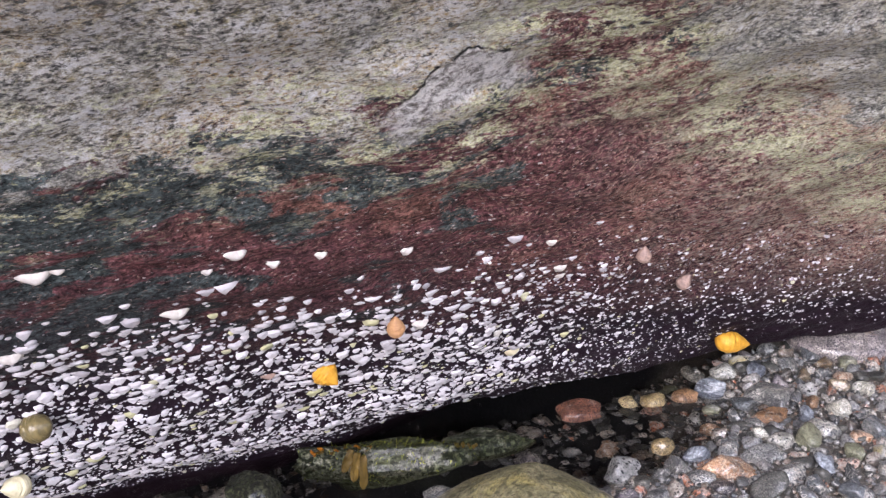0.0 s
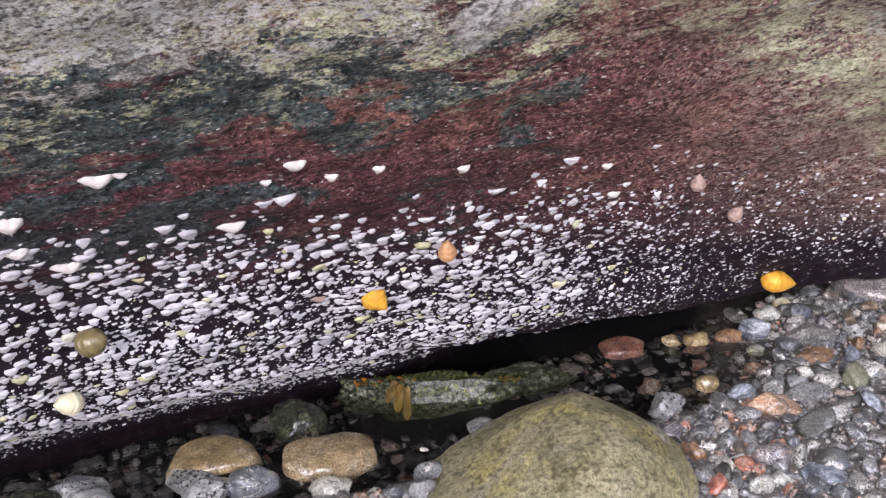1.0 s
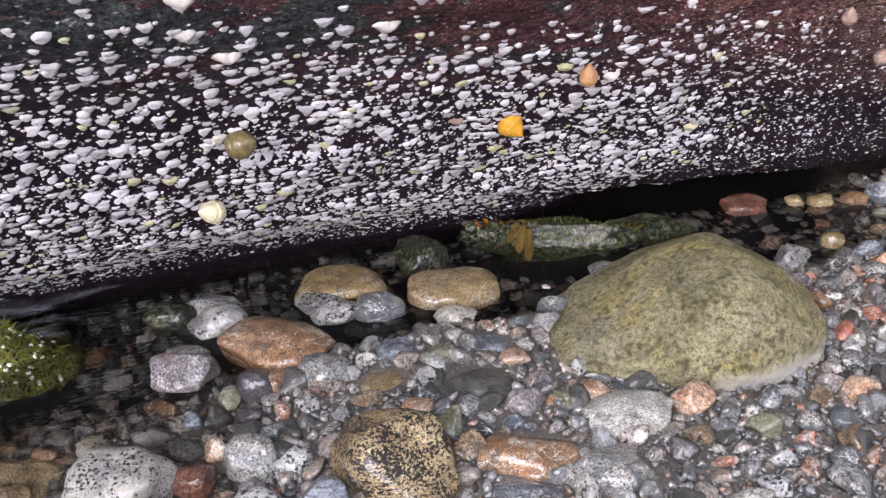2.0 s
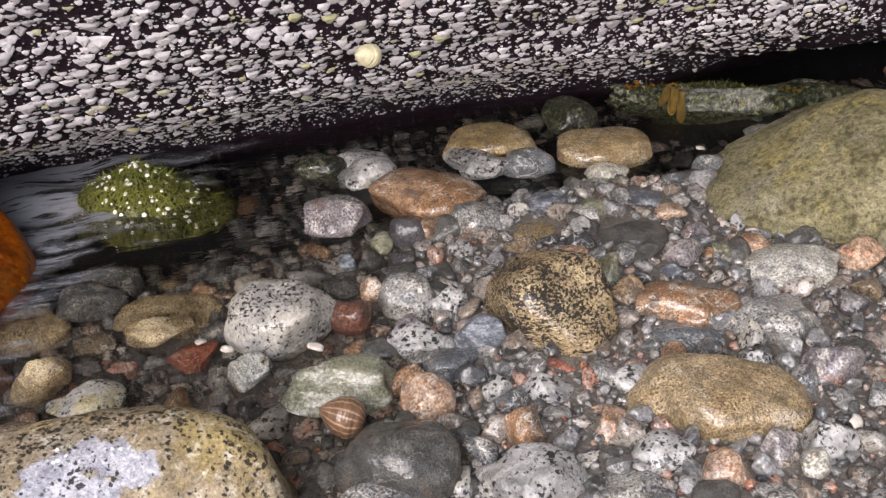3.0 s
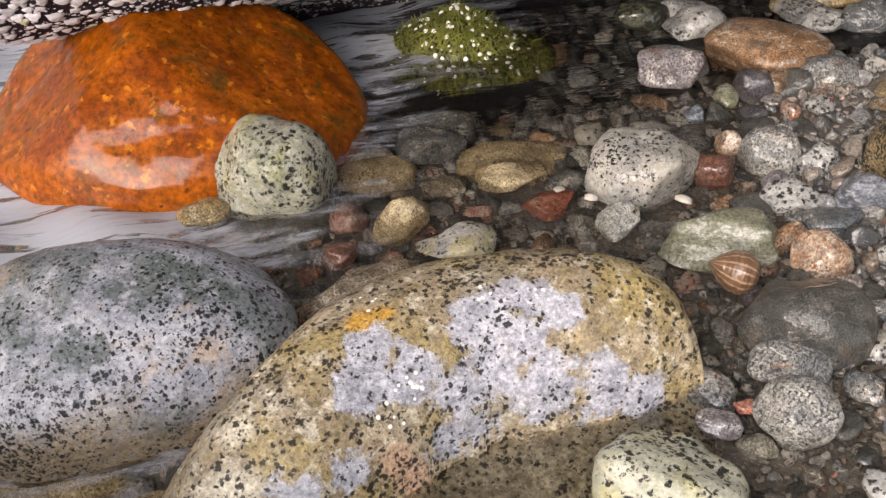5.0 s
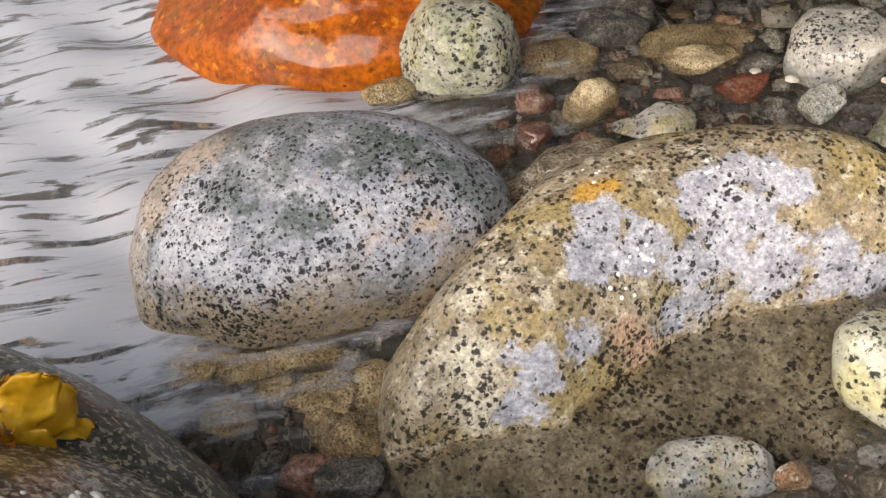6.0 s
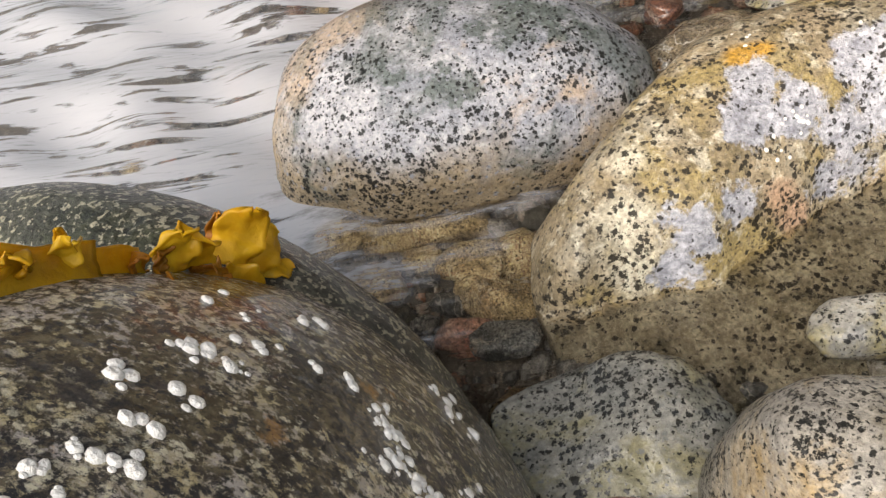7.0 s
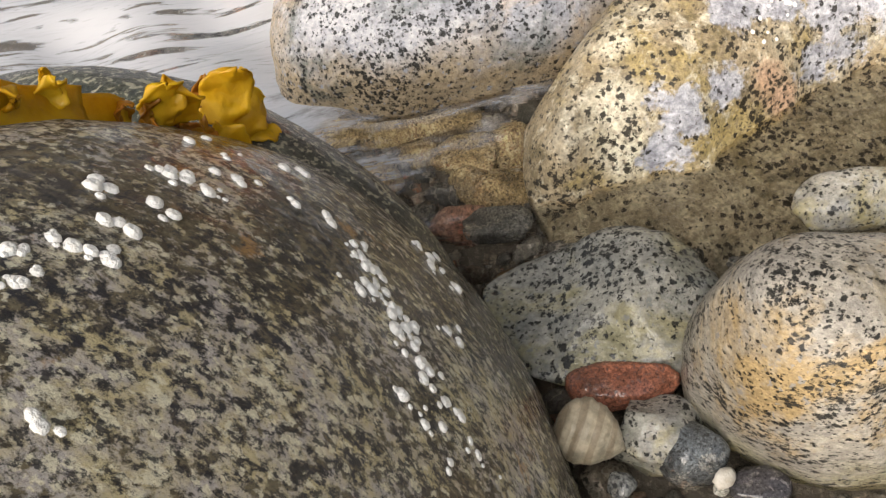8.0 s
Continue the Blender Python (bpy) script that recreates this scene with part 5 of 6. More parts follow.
# ---- barnacles ----
def cone(at, normal, r, tall, top, rng, sides=7, pointed=0.42):
    """One barnacle: a fluted, blunt cone with a sunken mouth."""
    z = Vector(normal)
    x = Vector((0, 0, 1)).cross(z) if abs(z.z) < 0.95 else z.orthogonal()
    x.normalize()
    y = z.cross(x)
    a0 = rng.uniform(0, 6.28)
    wide = 1 + 0.9 * pointed * rng.random()
    point = rng.uniform(0.1, 1.0) * pointed
    lean = x * rng.uniform(-0.25, 0.25) * r + y * rng.uniform(-0.25, 0.25) * r
    vs = []
    for rad, up, wob in ((1.0, -0.15, 0.14), (0.5 + 0.5 * top, 0.75 * tall, 0.14), (top, tall, 0.12), (top * 0.5, tall * 0.8, 0.1)):
        for i in range(sides):
            a = a0 + 6.2832 * i / sides
            q = r * rad * (1 + wob * rng.uniform(-1, 1) + point * math.sin(3 * a))
            vs.append(at + x * (wide * q * math.cos(a)) + y * (q * math.sin(a)) + z * (up * r) + (lean if up > 0 else lean * 0))
    fs = []
    for k in (0, 1, 2):
        for i in range(sides):
            j = (i + 1) % sides
            fs.append((k * sides + i, k * sides + j, (k + 1) * sides + j, (k + 1) * sides + i))
    fs.append(tuple(3 * sides + i for i in range(sides)))
    return vs, fs


def join_cones(name, cones, label, parent=None):
    vs, fs = [], []
    for v, f in cones:
        base = len(vs)
        vs += v
        fs += [tuple(i + base for i in q) for q in f]
    return tagged(mesh_object(name, vs, fs, BARNACLE, parent, True), label, "barnacles", kind="stuff")


def cliff_barnacles(count):
    rng = np.random.default_rng(21)
    out, cells = [], {}
    tries = 0
    while len(out) < count and tries < 400000:
        tries += 1
        x, z = rng.uniform(-0.85, 0.62), rng.uniform(0.004, 0.36)
        h = z + 0.18 * x
        right = float(smooth(0.02, 0.25, x))
        clump = 0.5 + 0.5 * noise.noise(Vector((x * 14, z * 22, 3.0))) + 0.4 * noise.noise(Vector((x * 45, z * 60, 8.0)))
        edge = 0.285 + 0.03 * noise.noise(Vector((x * 9, 0.5, 2.0))) + 0.03 * right
        dens = float(smooth(edge + 0.045, edge - 0.10, h)) * (0.4 + 0.9 * max(clump, 0))
        dens *= 1 - 0.93 * float(smooth(0.045 + 0.085 * float(smooth(-0.3, 0.2, x)), 0.0, z - 0.035 * float(smooth(-0.1, 0.3, x))))
        dens *= 1 - 0.6 * right
        if rng.random() > dens:
            continue
        top = (0.0044 + 0.001 * float(smooth(-0.2, -0.5, x))) * (1 - 0.78 * right) * float(smooth(-0.06, 0.14, z))
        r = 0.0007 + (top + 0.0006) * rng.random() ** (2.1 + 1.6 * right)
        if not free_spot(x, z * 1.45, r * 0.8, cells, 0.016):
            continue
        out.append(cone(cliff_point(x, z), cliff_normal(x, z), r, rng.uniform(0.3, 0.55), rng.uniform(0.3, 0.55), rng, 9))
    tries = small = 0
    while small < 6000 and tries < 200000:
        tries += 1
        x, z = rng.uniform(-0.85, 0.3), rng.uniform(0.003, 0.25)
        dens = float(smooth(0.26, 0.08, z + 0.18 * x)) * (0.55 + 0.9 * max(0.0, noise.noise(Vector((x * 30, z * 45, 1.0)))))
        dens *= 1 - 0.9 * float(smooth(-0.3, 0.1, x)) * float(smooth(0.10, 0.04, z))
        if rng.random() > dens:
            continue
        r = 0.0005 + 0.0012 * rng.random() ** 2
        if free_spot(x, z * 1.45, r * 0.8, cells, 0.016):
            out.append(cone(cliff_point(x, z), cliff_normal(x, z), r, rng.uniform(0.4, 0.7), 0.45, rng, 5))
            small += 1
    return join_cones("barnacles", out, "crowded white acorn barnacles on the dark overhang")


cliff_barnacles(14000)


# ---- shells on the rock ----
def limpet(x, z, r, material=None, tall=0.55, label="white conical limpet on the maroon rock"):
    rng = np.random.default_rng(int(1000 * (x + 2) + 7000 * z))
    at, nrm = cliff_point(x, z), cliff_normal(x, z)
    zz = nrm
    xx = Vector((0, 0, 1)).cross(zz).normalized()
    yy = zz.cross(xx)
    vs, fs, n = [], [], 28
    for k, (rad, up) in enumerate(((1.0, -0.1), (0.97, 0.08), (0.75, 0.4), (0.45, 0.75), (0.15, 0.97))):
        for i in range(n):
            a = 6.2832 * i / n
            q = r * rad * (1 + 0.06 * math.cos(11 * a) + 0.12 * math.cos(2 * a + 1) + 0.2 * math.sin(3 * a) + 0.07 * rng.uniform(-1, 1))
            vs.append(at + xx * (q * math.cos(a) + 0.2 * r * up) + yy * q * math.sin(a) + zz * (up * r * tall))
    for k in range(4):
        for i in range(n):
            j = (i + 1) % n
            fs.append((k * n + i, k * n + j, (k + 1) * n + j, (k + 1) * n + i))
    fs.append(tuple(4 * n + i for i in range(n)))
    return tagged(mesh_object("limpet", vs, fs, material or LIMPET), label, "limpet", "limpets on the rock")


def whelk(material, at, axis, normal, length, label, name="whelk", girth=0.32, group="shells", taper=1.7, stripes=0, lip_size=0.22, rib=0.14):
    """A spiral shell: a pointed spire, swollen last whorl and short canal, with a grooved coil and a lip."""
    ax, out = Vector(axis).normalized(), Vector(normal).normalized()
    sx = (out - ax * out.dot(ax)).normalized()
    sy = ax.cross(sx)
    vs, fs, whorl, n, m = [], [], [], 40, 48
    for k in range(m):
        t = k / (m - 1)
        body = girth * (math.sqrt(max(0.0, 1 - ((0.34 - t) / 0.345) ** 2)) if t < 0.34 else max(0.02, 1 - ((t - 0.34) / 0.66) ** taper))
        for i in range(n):
            a = 6.2832 * i / n
            coil = (t * 4.2 - a / 6.2832) % 1.0
            groove = 1 - rib + rib * math.sin(math.pi * coil) ** 0.5 + 0.015 * math.sin(60 * t)
            lip = 1 + lip_size * math.exp(-((a - 1.2) / 0.35) ** 2) * max(0.0, math.sin(math.pi * min(1, max(0, (0.78 - t) / 0.6))))
            q = body * groove * lip * length
            whorl.append(0.5 + 0.5 * math.sin(6.2832 * coil) if stripes == 0 else 0.5 + 0.5 * math.sin(stripes * a))
            vs.append(Vector(at) + ax * ((t - 0.5) * length) + sx * (q * math.cos(a) + 0.75 * girth * length) + sy * (q * math.sin(a)))
    for k in range(m - 1):
        for i in range(n):
            j = (i + 1) % n
            fs.append((k * n + i, k * n + j, (k + 1) * n + j, (k + 1) * n + i))
    fs.append(tuple(range(n))[::-1])
    fs.append(tuple((m - 1) * n + i for i in range(n)))
    ob = mesh_object(name, vs, fs, material)
    ob.data.attributes.new("whorl", "FLOAT", "POINT").data.foreach_set("value", whorl)
    return tagged(ob, label, name, group)


def on_cliff(material, x, z, axis, length, label, name="whelk", girth=0.32):
    return whelk(material, cliff_point(x, z), axis, cliff_normal(x, z), length, label, name, girth, "shells on the rock", rib=0.07, lip_size=0.12)

LIMPETS = ((-0.148, 0.366, 0.0088), (-0.136, 0.3675, 0.0042), (-0.054, 0.355, 0.0066), (-0.073, 0.343, 0.0034), (-0.039, 0.338, 0.0042), (-0.011, 0.340, 0.004),
           (0.038, 0.327, 0.0045), (0.142, 0.266, 0.0055), (0.142, 0.2535, 0.005), (0.135, 0.305, 0.004), (-0.197, 0.378, 0.006), (-0.198, 0.342, 0.0085), (0.032, 0.2255, 0.0065))
for x, z, r in LIMPETS:
    limpet(x, z, r)
whelk(BROWNSHELL, cliff_point(-0.218, 0.2165), (0.9, -0.2, 0.35), cliff_normal(-0.218, 0.2165), 0.025, "wet olive-brown round periwinkle among white barnacles", "periwinkle", 0.42, "shells on the rock", 2.6, 0, 0.05, 0.07)
limpet(0.1, 0.141, 0.008, CREAM, 0.5, "cream limpet among white barnacles")
limpet(-0.0862, 0.1928, 0.006, DULLSHELL, 0.6, "dull pinkish limpet among white barnacles")
limpet(-0.106, 0.304, 0.0085)
limpet(-0.197, 0.2926, 0.0085)
limpet(-0.207, 0.3167, 0.007)
on_cliff(YELLOW, -0.0415, 0.1816, (0.6, -0.2, -0.5), 0.024, "bright yellow dog whelk among white barnacles", girth=0.46)
on_cliff(YELLOW, 0.3319, 0.0819, (1.0, 0.35, -0.28), 0.042, "pointed yellow dog whelk under the overhang", girth=0.30)
on_cliff(TANSHELL, 0.0134, 0.2353, (0.05, -0.3, 1.0), 0.021, "small tan dog whelk among barnacles", girth=0.34)
on_cliff(CREAM, -0.2690, 0.1405, (-0.35, -0.9, 0.35), 0.027, "large cream dog whelk among white barnacles", girth=0.36)
on_cliff(DULLSHELL, 0.2081, 0.270, (0.1, -0.3, 1.0), 0.016, "dull brown periwinkle on the maroon rock", "periwinkle", 0.38)
on_cliff(DULLSHELL, 0.2506, 0.2196, (0.5, -0.2, 0.8), 0.017, "dull grey periwinkle on the maroon rock", "periwinkle", 0.38)

# shells lying among the stones
whelk(STRIPED, (-0.192, 0.562, 0.002), (-0.9, -0.1, 0.25), (0.1, -0.2, 1), 0.030, "wet brown striped periwinkle on the gravel", "periwinkle", 0.44, "shells", 2.2, 16, 0.05, 0.06)
whelk(GREYSHELL, (-0.3040, 0.1350, 0.012), (0.9, 0.1, -0.3), (0.1, -0.3, 0.9), 0.028, "worn grey spiral periwinkle between cobbles", "periwinkle", 0.46, "shells", 2.3, 0, 0.0, 0.08)



def shell_shard(x, y, z, length, yaw, tilt, seed):
    """A broken, curved piece of white shell with an uneven edge."""
    rng = np.random.default_rng(seed)
    vs, fs, n, m = [], [], 9, 5
    for k in range(n):
        t = k / (n - 1)
        half = 0.34 * length * (math.sin(math.pi * min(1, 0.12 + 0.8 * t)) ** 0.7 + 0.15 * rng.uniform(-1, 1))
        for i in range(m):
            a = 2 * i / (m - 1) - 1
            vs.append(((t - 0.5) * length, half * a, 0.13 * length * (1 - (2 * t - 1) ** 2) - 0.2 * half * a * a))
    fs = grid_faces(m, n)
    ob = mesh_object("shell_fragment", vs, fs, SHARD)
    ob.modifiers.new("thickness", "SOLIDIFY").thickness = 0.0011
    ob.matrix_world = pose(x, y, z, tilt, 12, yaw)
    return tagged(ob, "broken piece of white shell lying among the gravel", "shell", "shell fragments")


for n, (x, y, z, length, yaw, tilt) in enumerate(((0.015, 0.852, 0.014, 0.017, 80, 30), (0.036, 0.848, 0.014, 0.014, 40, -25), (0.109, 0.629, 0.018, 0.016, 65, 40), (-0.293, 0.611, 0.010, 0.011, 20, 15), (-0.318, 0.619, 0.006, 0.010, 60, 5),
                                                  (-0.237, 0.631, 0.008, 0.014, 10, 10), (-0.252, 0.140, 0.014, 0.013, 70, 30), (0.201, 1.093, 0.012, 0.010, 0, 20), (-0.018, 1.000, 0.006, 0.010, 20, 10))):
    shell_shard(x, y, z - 0.004, 0.75 * length, yaw, tilt, 800 + n)

# ---- life on the near boulder ----
from mathutils.bvhtree import BVHTree


def surface_of(ob):
    m = ob.matrix_world
    return BVHTree.FromPolygons([m @ v.co for v in ob.data.vertices], [p.vertices[:] for p in ob.data.polygons])


NEAR_TREE = surface_of(near_rock)


def settle(rock, cones):
    """Each barnacle is a part of the rock that it grows on."""
    back = rock.matrix_world.inverted()
    for v, f in cones:
        tagged(mesh_object("barnacle", [back @ p for p in v], f, BARNACLE_ONE, rock, True), "small white acorn barnacle")


def patch(tree, x, y, count, spread, r_lo, r_hi, seed, out):
    rng = np.random.default_rng(seed)
    for _ in range(count):
        px, py = x + spread * rng.normal(), y + spread * rng.normal()
        at, nrm, _, _ = tree.ray_cast(Vector((px, py, 1.0)), Vector((0, 0, -1)))
        if at is not None:
            out.append(cone(at, nrm, rng.uniform(r_lo, r_hi), rng.uniform(0.3, 0.6), rng.uniform(0.3, 0.5), rng, 8, 0.05))


grown = []
for n, (x, y, count, spread) in enumerate((
        (-0.377, 0.0625, 5, 0.003), (-0.372, 0.064, 4, 0.003), (-0.366, 0.067, 4, 0.003), (-0.370, 0.081, 4, 0.002), (-0.361, 0.089, 3, 0.002), (-0.373, 0.041, 3, 0.002),
        (-0.354, 0.008, 5, 0.003), (-0.349, 0.020, 5, 0.002), (-0.357, 0.018, 3, 0.002), (-0.3595, 0.0445, 2, 0.002), (-0.3595, 0.034, 2, 0.002), (-0.350, 0.001, 5, 0.003),
        (-0.347, 0.092, 6, 0.003), (-0.341, 0.087, 8, 0.003), (-0.335, 0.081, 9, 0.003), (-0.331, 0.0795, 8, 0.003), (-0.328, 0.078, 8, 0.003), (-0.322, 0.074, 8, 0.003),
        (-0.316, 0.070, 7, 0.003), (-0.310, 0.067, 8, 0.003), (-0.303, 0.054, 8, 0.004), (-0.360, 0.133, 3, 0.003), (-0.354, 0.130, 4, 0.003), (-0.348, 0.126, 4, 0.003),
        (-0.324, 0.097, 4, 0.003), (-0.323, -0.019, 2, 0.002), (-0.3125, 0.0535, 2, 0.002), (-0.296, 0.062, 3, 0.003), (-0.381, 0.111, 3, 0.003), (-0.39, 0.09, 4, 0.005))):
    patch(NEAR_TREE, x, y, count + 1, 0.0026 if spread < 0.004 else 1.2 * spread, 0.0008, 0.0027, 300 + n, grown)
settle(near_rock, grown)

grown = []
mound = [o for o in bpy.data.objects if o.name.startswith("boulder") and o.data.materials[0] == MOSS][0]
patch(surface_of(mound), mound.location.x, mound.location.y, 170, 0.028, 0.0011, 0.0026, 400, grown)
settle(mound, grown)
grown = []
SLAB_TREE = surface_of(slab)
for n, (x, y) in enumerate(((-0.305, 0.381), (-0.311, 0.3715), (-0.314, 0.359), (-0.309, 0.376), (-0.29, 0.44), (-0.27, 0.45), (-0.345, 0.41))):
    patch(SLAB_TREE, x, y, 4, 0.004, 0.0008, 0.0015, 420 + n, grown)
settle(slab, grown)


def frond(parent, base, way, up, length, width, curl, ruffle, seed, material=None):
    """A leathery blade: narrow root, lobed uneven edges, folded and twisted along its length."""
    rng = np.random.default_rng(seed)
    w, u = Vector(way).normalized(), Vector(up).normalized()
    side = w.cross(u).normalized()
    u = side.cross(w).normalized()
    p, n, m = Vector(base), 26, 11
    ph, fold, twist = rng.uniform(0, 6.28), rng.uniform(-0.35, 0.45), rng.uniform(-0.5, 0.5)
    vs, fs = [], []
    for k in range(n):
        t = k / (n - 1)
        turn = Matrix.Rotation(curl / n, 3, side)
        w, u = turn @ w, turn @ u
        turn = Matrix.Rotation(twist / n, 3, w)
        side, u = turn @ side, turn @ u
        p = p + w * (length / n)
        end = math.sqrt(max(0.01, 1 - max(0, (t - 0.6) / 0.4) ** 2.4))
        half = 0.5 * width * (0.35 + 0.65 * math.sin(math.pi * min(1, 0.08 + 0.6 * t)) ** 0.6)
        for i in range(m):
            a = 2 * i / (m - 1) - 1
            lobe = 1 + 0.25 * noise.noise(Vector((4.0 * t, 2.0 * (a > 0), seed * 3.7))) + 0.09 * noise.noise(Vector((13.0 * t, 3.0 * (a > 0), seed * 1.3)))
            wave = ruffle * (abs(a) ** 1.5) * math.sin(9 * t + ph + 2.4 * (a > 0)) + 0.6 * ruffle * math.sin(4 * t + ph) + 0.5 * ruffle * noise.noise(Vector((6 * t, 2 * a, seed)))
            vs.append(p + side * (half * lobe * end * a) + u * (wave + fold * half * abs(a)) + w * (0.25 * width * noise.noise(Vector((3 * a, seed * 2.1, 0))) * t))
    for k in range(n - 1):
        for i in range(m - 1):
            fs.append((k * m + i, k * m + i + 1, (k + 1) * m + i + 1, (k + 1) * m + i))
    ob = mesh_object("frond", vs, fs, material or (WEED_DARK if seed % 3 == 0 and length < 0.025 else WEED), parent)
    if ob.data.materials[0] == WEED_DARK:
        tagged(ob, "small red-brown frond")
    thick = ob.modifiers.new("thickness", "SOLIDIFY")
    thick.thickness = 0.0007
    return ob


weed = new("seaweed")
tagged(weed, "golden-brown bladed seaweed draped on the dark boulder", "seaweed")
FACE = (0.62, -0.36, 0.70)
for n, (step, off, way, up, length, width, curl, ruffle) in enumerate((
        (0.75, 0.009, (0.05, -0.8, 0.56), FACE, 0.064, 0.016, 0.1, 0.0015),
        (1.1, 0.014, (0.05, -0.8, 0.60), FACE, 0.060, 0.015, 0.1, 0.0015),
        (1.8, 0.009, (0.1, -0.8, 0.55), FACE, 0.055, 0.017, 0.0, 0.002),
        (2.3, 0.009, (0.05, -0.8, 0.55), FACE, 0.050, 0.018, 0.1, 0.002),
        (0.5, -0.001, (0.15, -0.75, 0.45), FACE, 0.040, 0.013, -0.2, 0.0015),
        (0.35, 0.002, (-0.1, 0.15, 1.0), (0.75, -0.3, 0.2), 0.019, 0.018, 0.4, 0.0025),
        (0.55, 0.003, (0.1, 0.35, 0.8), (0.75, -0.3, 0.3), 0.016, 0.015, 0.5, 0.002),
        (0.0, 0.000, (0.1, 0.55, 0.55), (0.7, -0.35, 0.5), 0.021, 0.018, 0.5, 0.002),
        (-0.1, -0.001, (0.2, 0.7, 0.0), (0.7, -0.2, 0.6), 0.020, 0.016, -0.4, 0.002),
        (0.1, -0.002, (0.4, 0.25, -0.35), (0.65, -0.3, 0.7), 0.015, 0.011, -0.5, 0.0015),
        (0.4, -0.002, (0.4, 0.1, -0.3), (0.65, -0.3, 0.7), 0.013, 0.010, -0.5, 0.0015),
        (-0.3, -0.004, (0.5, 0.5, -0.2), (0.4, -0.2, 0.8), 0.013, 0.008, -0.4, 0.001),
        (1.3, 0.010, (-0.15, 0.0, 1.0), (0.8, -0.3, 0.1), 0.019, 0.0032, 0.5, 0.0012),
        (1.45, 0.011, (0.1, 0.4, 0.7), (0.8, -0.3, 0.3), 0.012, 0.009, 0.5, 0.002),
        (1.75, 0.013, (-0.1, 0.1, 1.0), (0.8, -0.3, 0.2), 0.013, 0.010, 0.6, 0.0025),
        (1.65, 0.012, (0.1, -0.3, 0.8), (0.8, -0.3, 0.2), 0.010, 0.007, 0.5, 0.002))):
    base = (-0.424 + 0.002 * step, 0.121 - 0.037 * step, 0.148 + 0.027 * step + off)
    frond(weed, base, way, up, length, width, curl, ruffle, 500 + n, WEED)

rng = np.random.default_rng(77)
for n in range(12):
    step = rng.uniform(-0.1, 0.9)
    base = (-0.423 + rng.uniform(-0.006, 0.004), 0.121 - 0.037 * step, 0.149 + 0.027 * step + rng.uniform(-0.001, 0.005))
    way = (rng.uniform(-0.5, 0.5), rng.uniform(-0.9, 0.7), rng.uniform(0.0, 0.7))
    frond(weed, base, way, (0.7, rng.uniform(-0.3, 0.3), 0.6), rng.uniform(0.008, 0.018), rng.uniform(0.003, 0.007), rng.uniform(-0.5, 0.8), 0.002, 600 + n, WEED_DARK)


def stalk(parent, points, radius):
    """The round stem that the blades grow from."""
    vs, fs, m = [], [], 8
    pts = [Vector(p) for p in points]
    for k, p in enumerate(pts):
        ahead = (pts[min(k + 1, len(pts) - 1)] - pts[max(k - 1, 0)]).normalized()
        sx = ahead.orthogonal().normalized()
        sy = ahead.cross(sx)
        for i in range(m):
            a = 6.2832 * i / m
            vs.append(p + (sx * math.cos(a) + sy * math.sin(a)) * radius * (1.25 - 0.6 * k / len(pts)))
    for k in range(len(pts) - 1):
        fs += [(k * m + i, k * m + (i + 1) % m, (k + 1) * m + (i + 1) % m, (k + 1) * m + i) for i in range(m)]
    fs += [tuple(range(m))[::-1], tuple(len(vs) - m + i for i in range(m))]
    return tagged(mesh_object("stipe", vs, fs, WEED_DARK, parent), "round red-brown stem")


stalk(weed, [(-0.424 + 0.002 * t + 0.002 * math.sin(5 * t), 0.121 - 0.037 * t, 0.1455 + 0.027 * t + 0.002 * math.sin(7 * t)) for t in np.linspace(-0.2, 2.0, 16)], 0.0016)

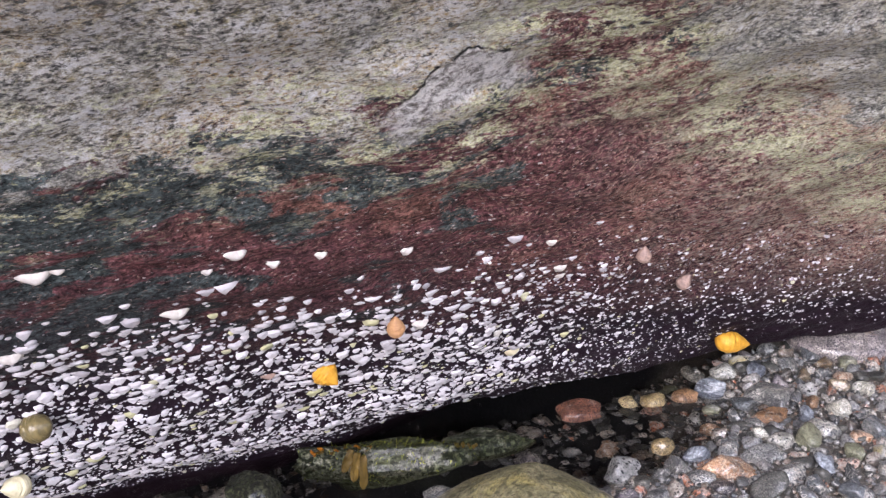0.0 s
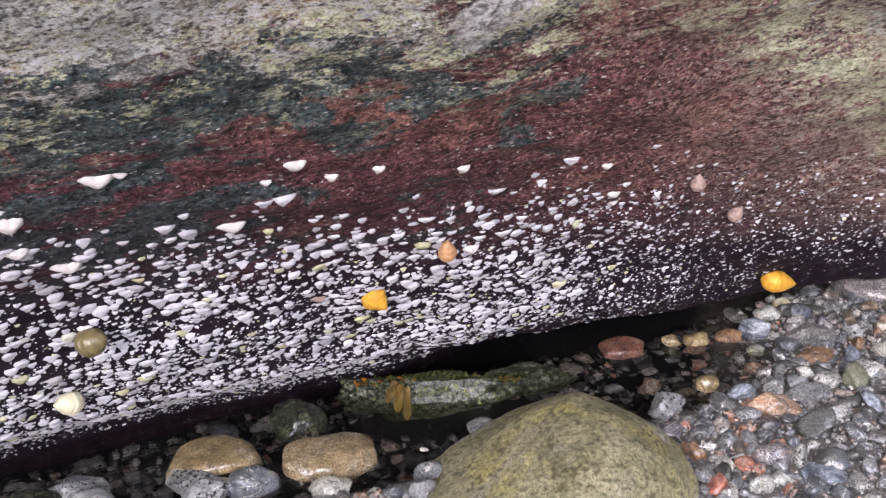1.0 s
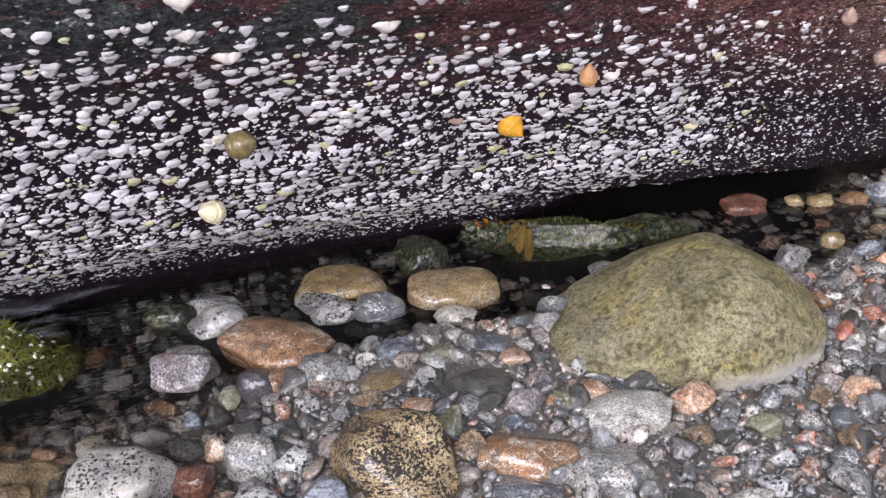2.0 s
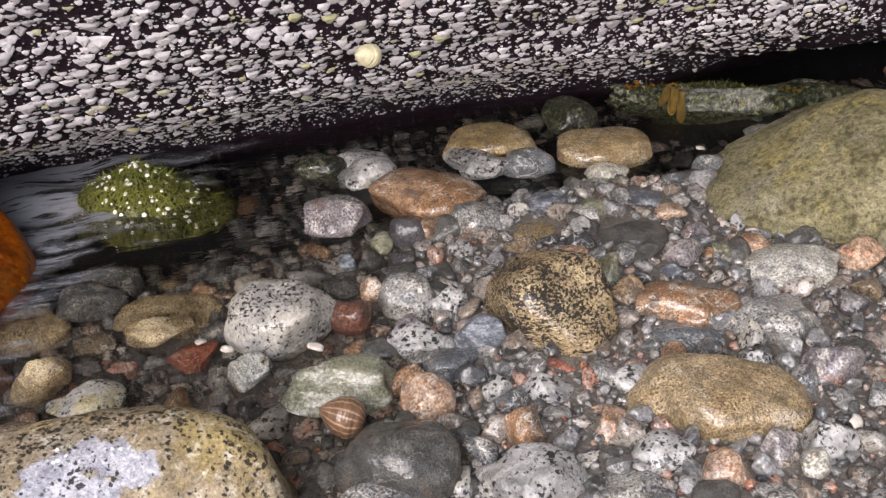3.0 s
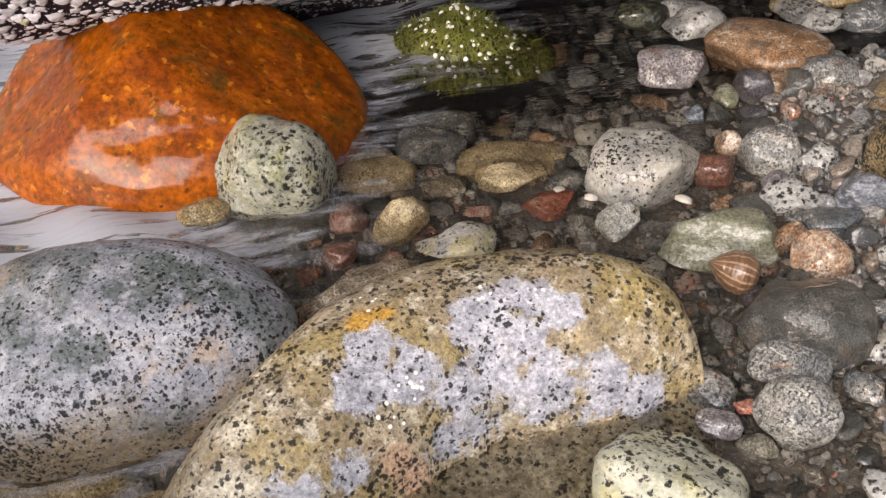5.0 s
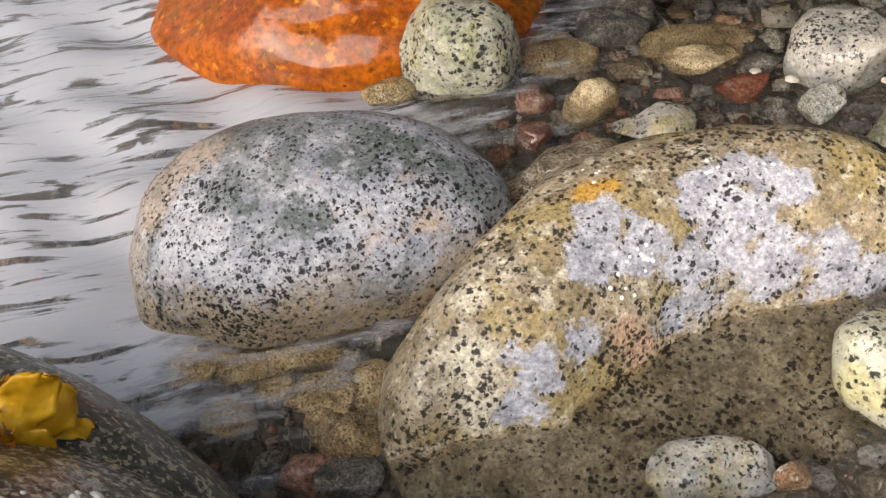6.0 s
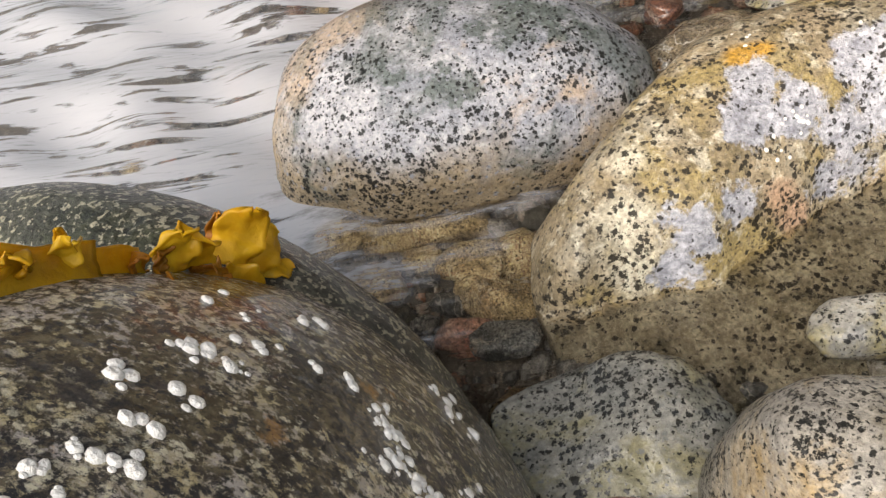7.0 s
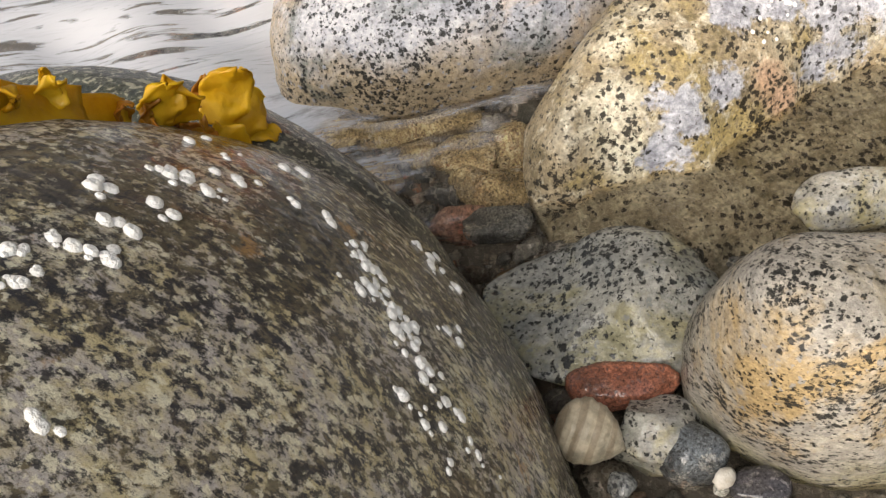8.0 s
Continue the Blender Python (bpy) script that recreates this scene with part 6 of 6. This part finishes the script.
# weed hanging from the block at the rock's foot
tuft = new("seaweed")
tagged(tuft, "short yellow-brown weed hanging on the green block", "seaweed")
for n, dx in enumerate((-0.007, -0.001, 0.004)):
    frond(tuft, (-0.050 + dx, 1.083, 0.028 - 0.003 * n), (0.15 * n - 0.2, -0.55, -0.6), (0, -0.8, 0.5), 0.026 + 0.005 * n, 0.0085, 0.3, 0.001, 541 + n, TUFT)
tuft = new("seaweed")
tagged(tuft, "small red-brown weed sprig on the green block", "seaweed")
for n in range(4):
    frond(tuft, (0.048 + 0.004 * n, 1.105, 0.020), (0.5 * n - 0.7, -0.3, 0.8), (0, -0.8, 0.5), 0.009, 0.004, 0.5, 0.001, 551 + n, WEED_BROWN)


tuft = new("seaweed")
tagged(tuft, "tangled dark red weed on the green block's end", "seaweed")
tuft_rng = np.random.default_rng(91)
for n in range(14):
    frond(tuft, (-0.100 + 0.0045 * n, 1.088 + 0.0012 * n + tuft_rng.uniform(-0.004, 0.006), 0.018 + tuft_rng.uniform(-0.004, 0.005)), (tuft_rng.uniform(-1, 1), -0.6, tuft_rng.uniform(-0.6, 0.8)), (0, -0.8, 0.5), tuft_rng.uniform(0.007, 0.014), 0.003, 0.6, 0.001, 560 + n, WEED_BROWN if n % 3 else WEED_DARK)


# green thread weed on the mound and the block
def thread_weed(tree, x, y, spread, count, length, seed, label):
    rng = np.random.default_rng(seed)
    vs, fs = [], []
    for _ in range(count):
        at, nrm, _, _ = tree.ray_cast(Vector((x + spread[0] * rng.normal(), y + spread[1] * rng.normal(), 1.0)), Vector((0, 0, -1)))
        if at is None:
            continue
        down = Vector((rng.normal() * 0.6, rng.normal() * 0.6, -0.9))
        way = (down - nrm * down.dot(nrm) + nrm * 0.35).normalized()
        side = way.cross(nrm).normalized() * rng.uniform(0.0004, 0.0011)
        far = length * rng.uniform(0.5, 1.4)
        b0 = len(vs)
        for k in range(4):
            q = at + way * (far * k / 3) - nrm * (0.0004 + 0.25 * far * (k / 3) ** 2)
            wide = side * (1 - 0.75 * k / 3)
            vs += [q - wide, q + wide]
        fs += [(b0 + 2 * k, b0 + 2 * k + 1, b0 + 2 * k + 3, b0 + 2 * k + 2) for k in range(3)]
    return tagged(mesh_object("thread_weed", vs, fs, ALGAE), label, "seaweed", kind="stuff")


thread_weed(surface_of(mound), mound.location.x, mound.location.y, (0.036, 0.026), 1500, 0.010, 61, "short green thread weed covering the mound")
green_block = [o for o in bpy.data.objects if o.name.startswith("boulder") and o.data.materials[0] == BLOCK][0]
thread_weed(surface_of(green_block), green_block.location.x, green_block.location.y, (0.05, 0.014), 700, 0.005, 62, "short green thread weed on the block")
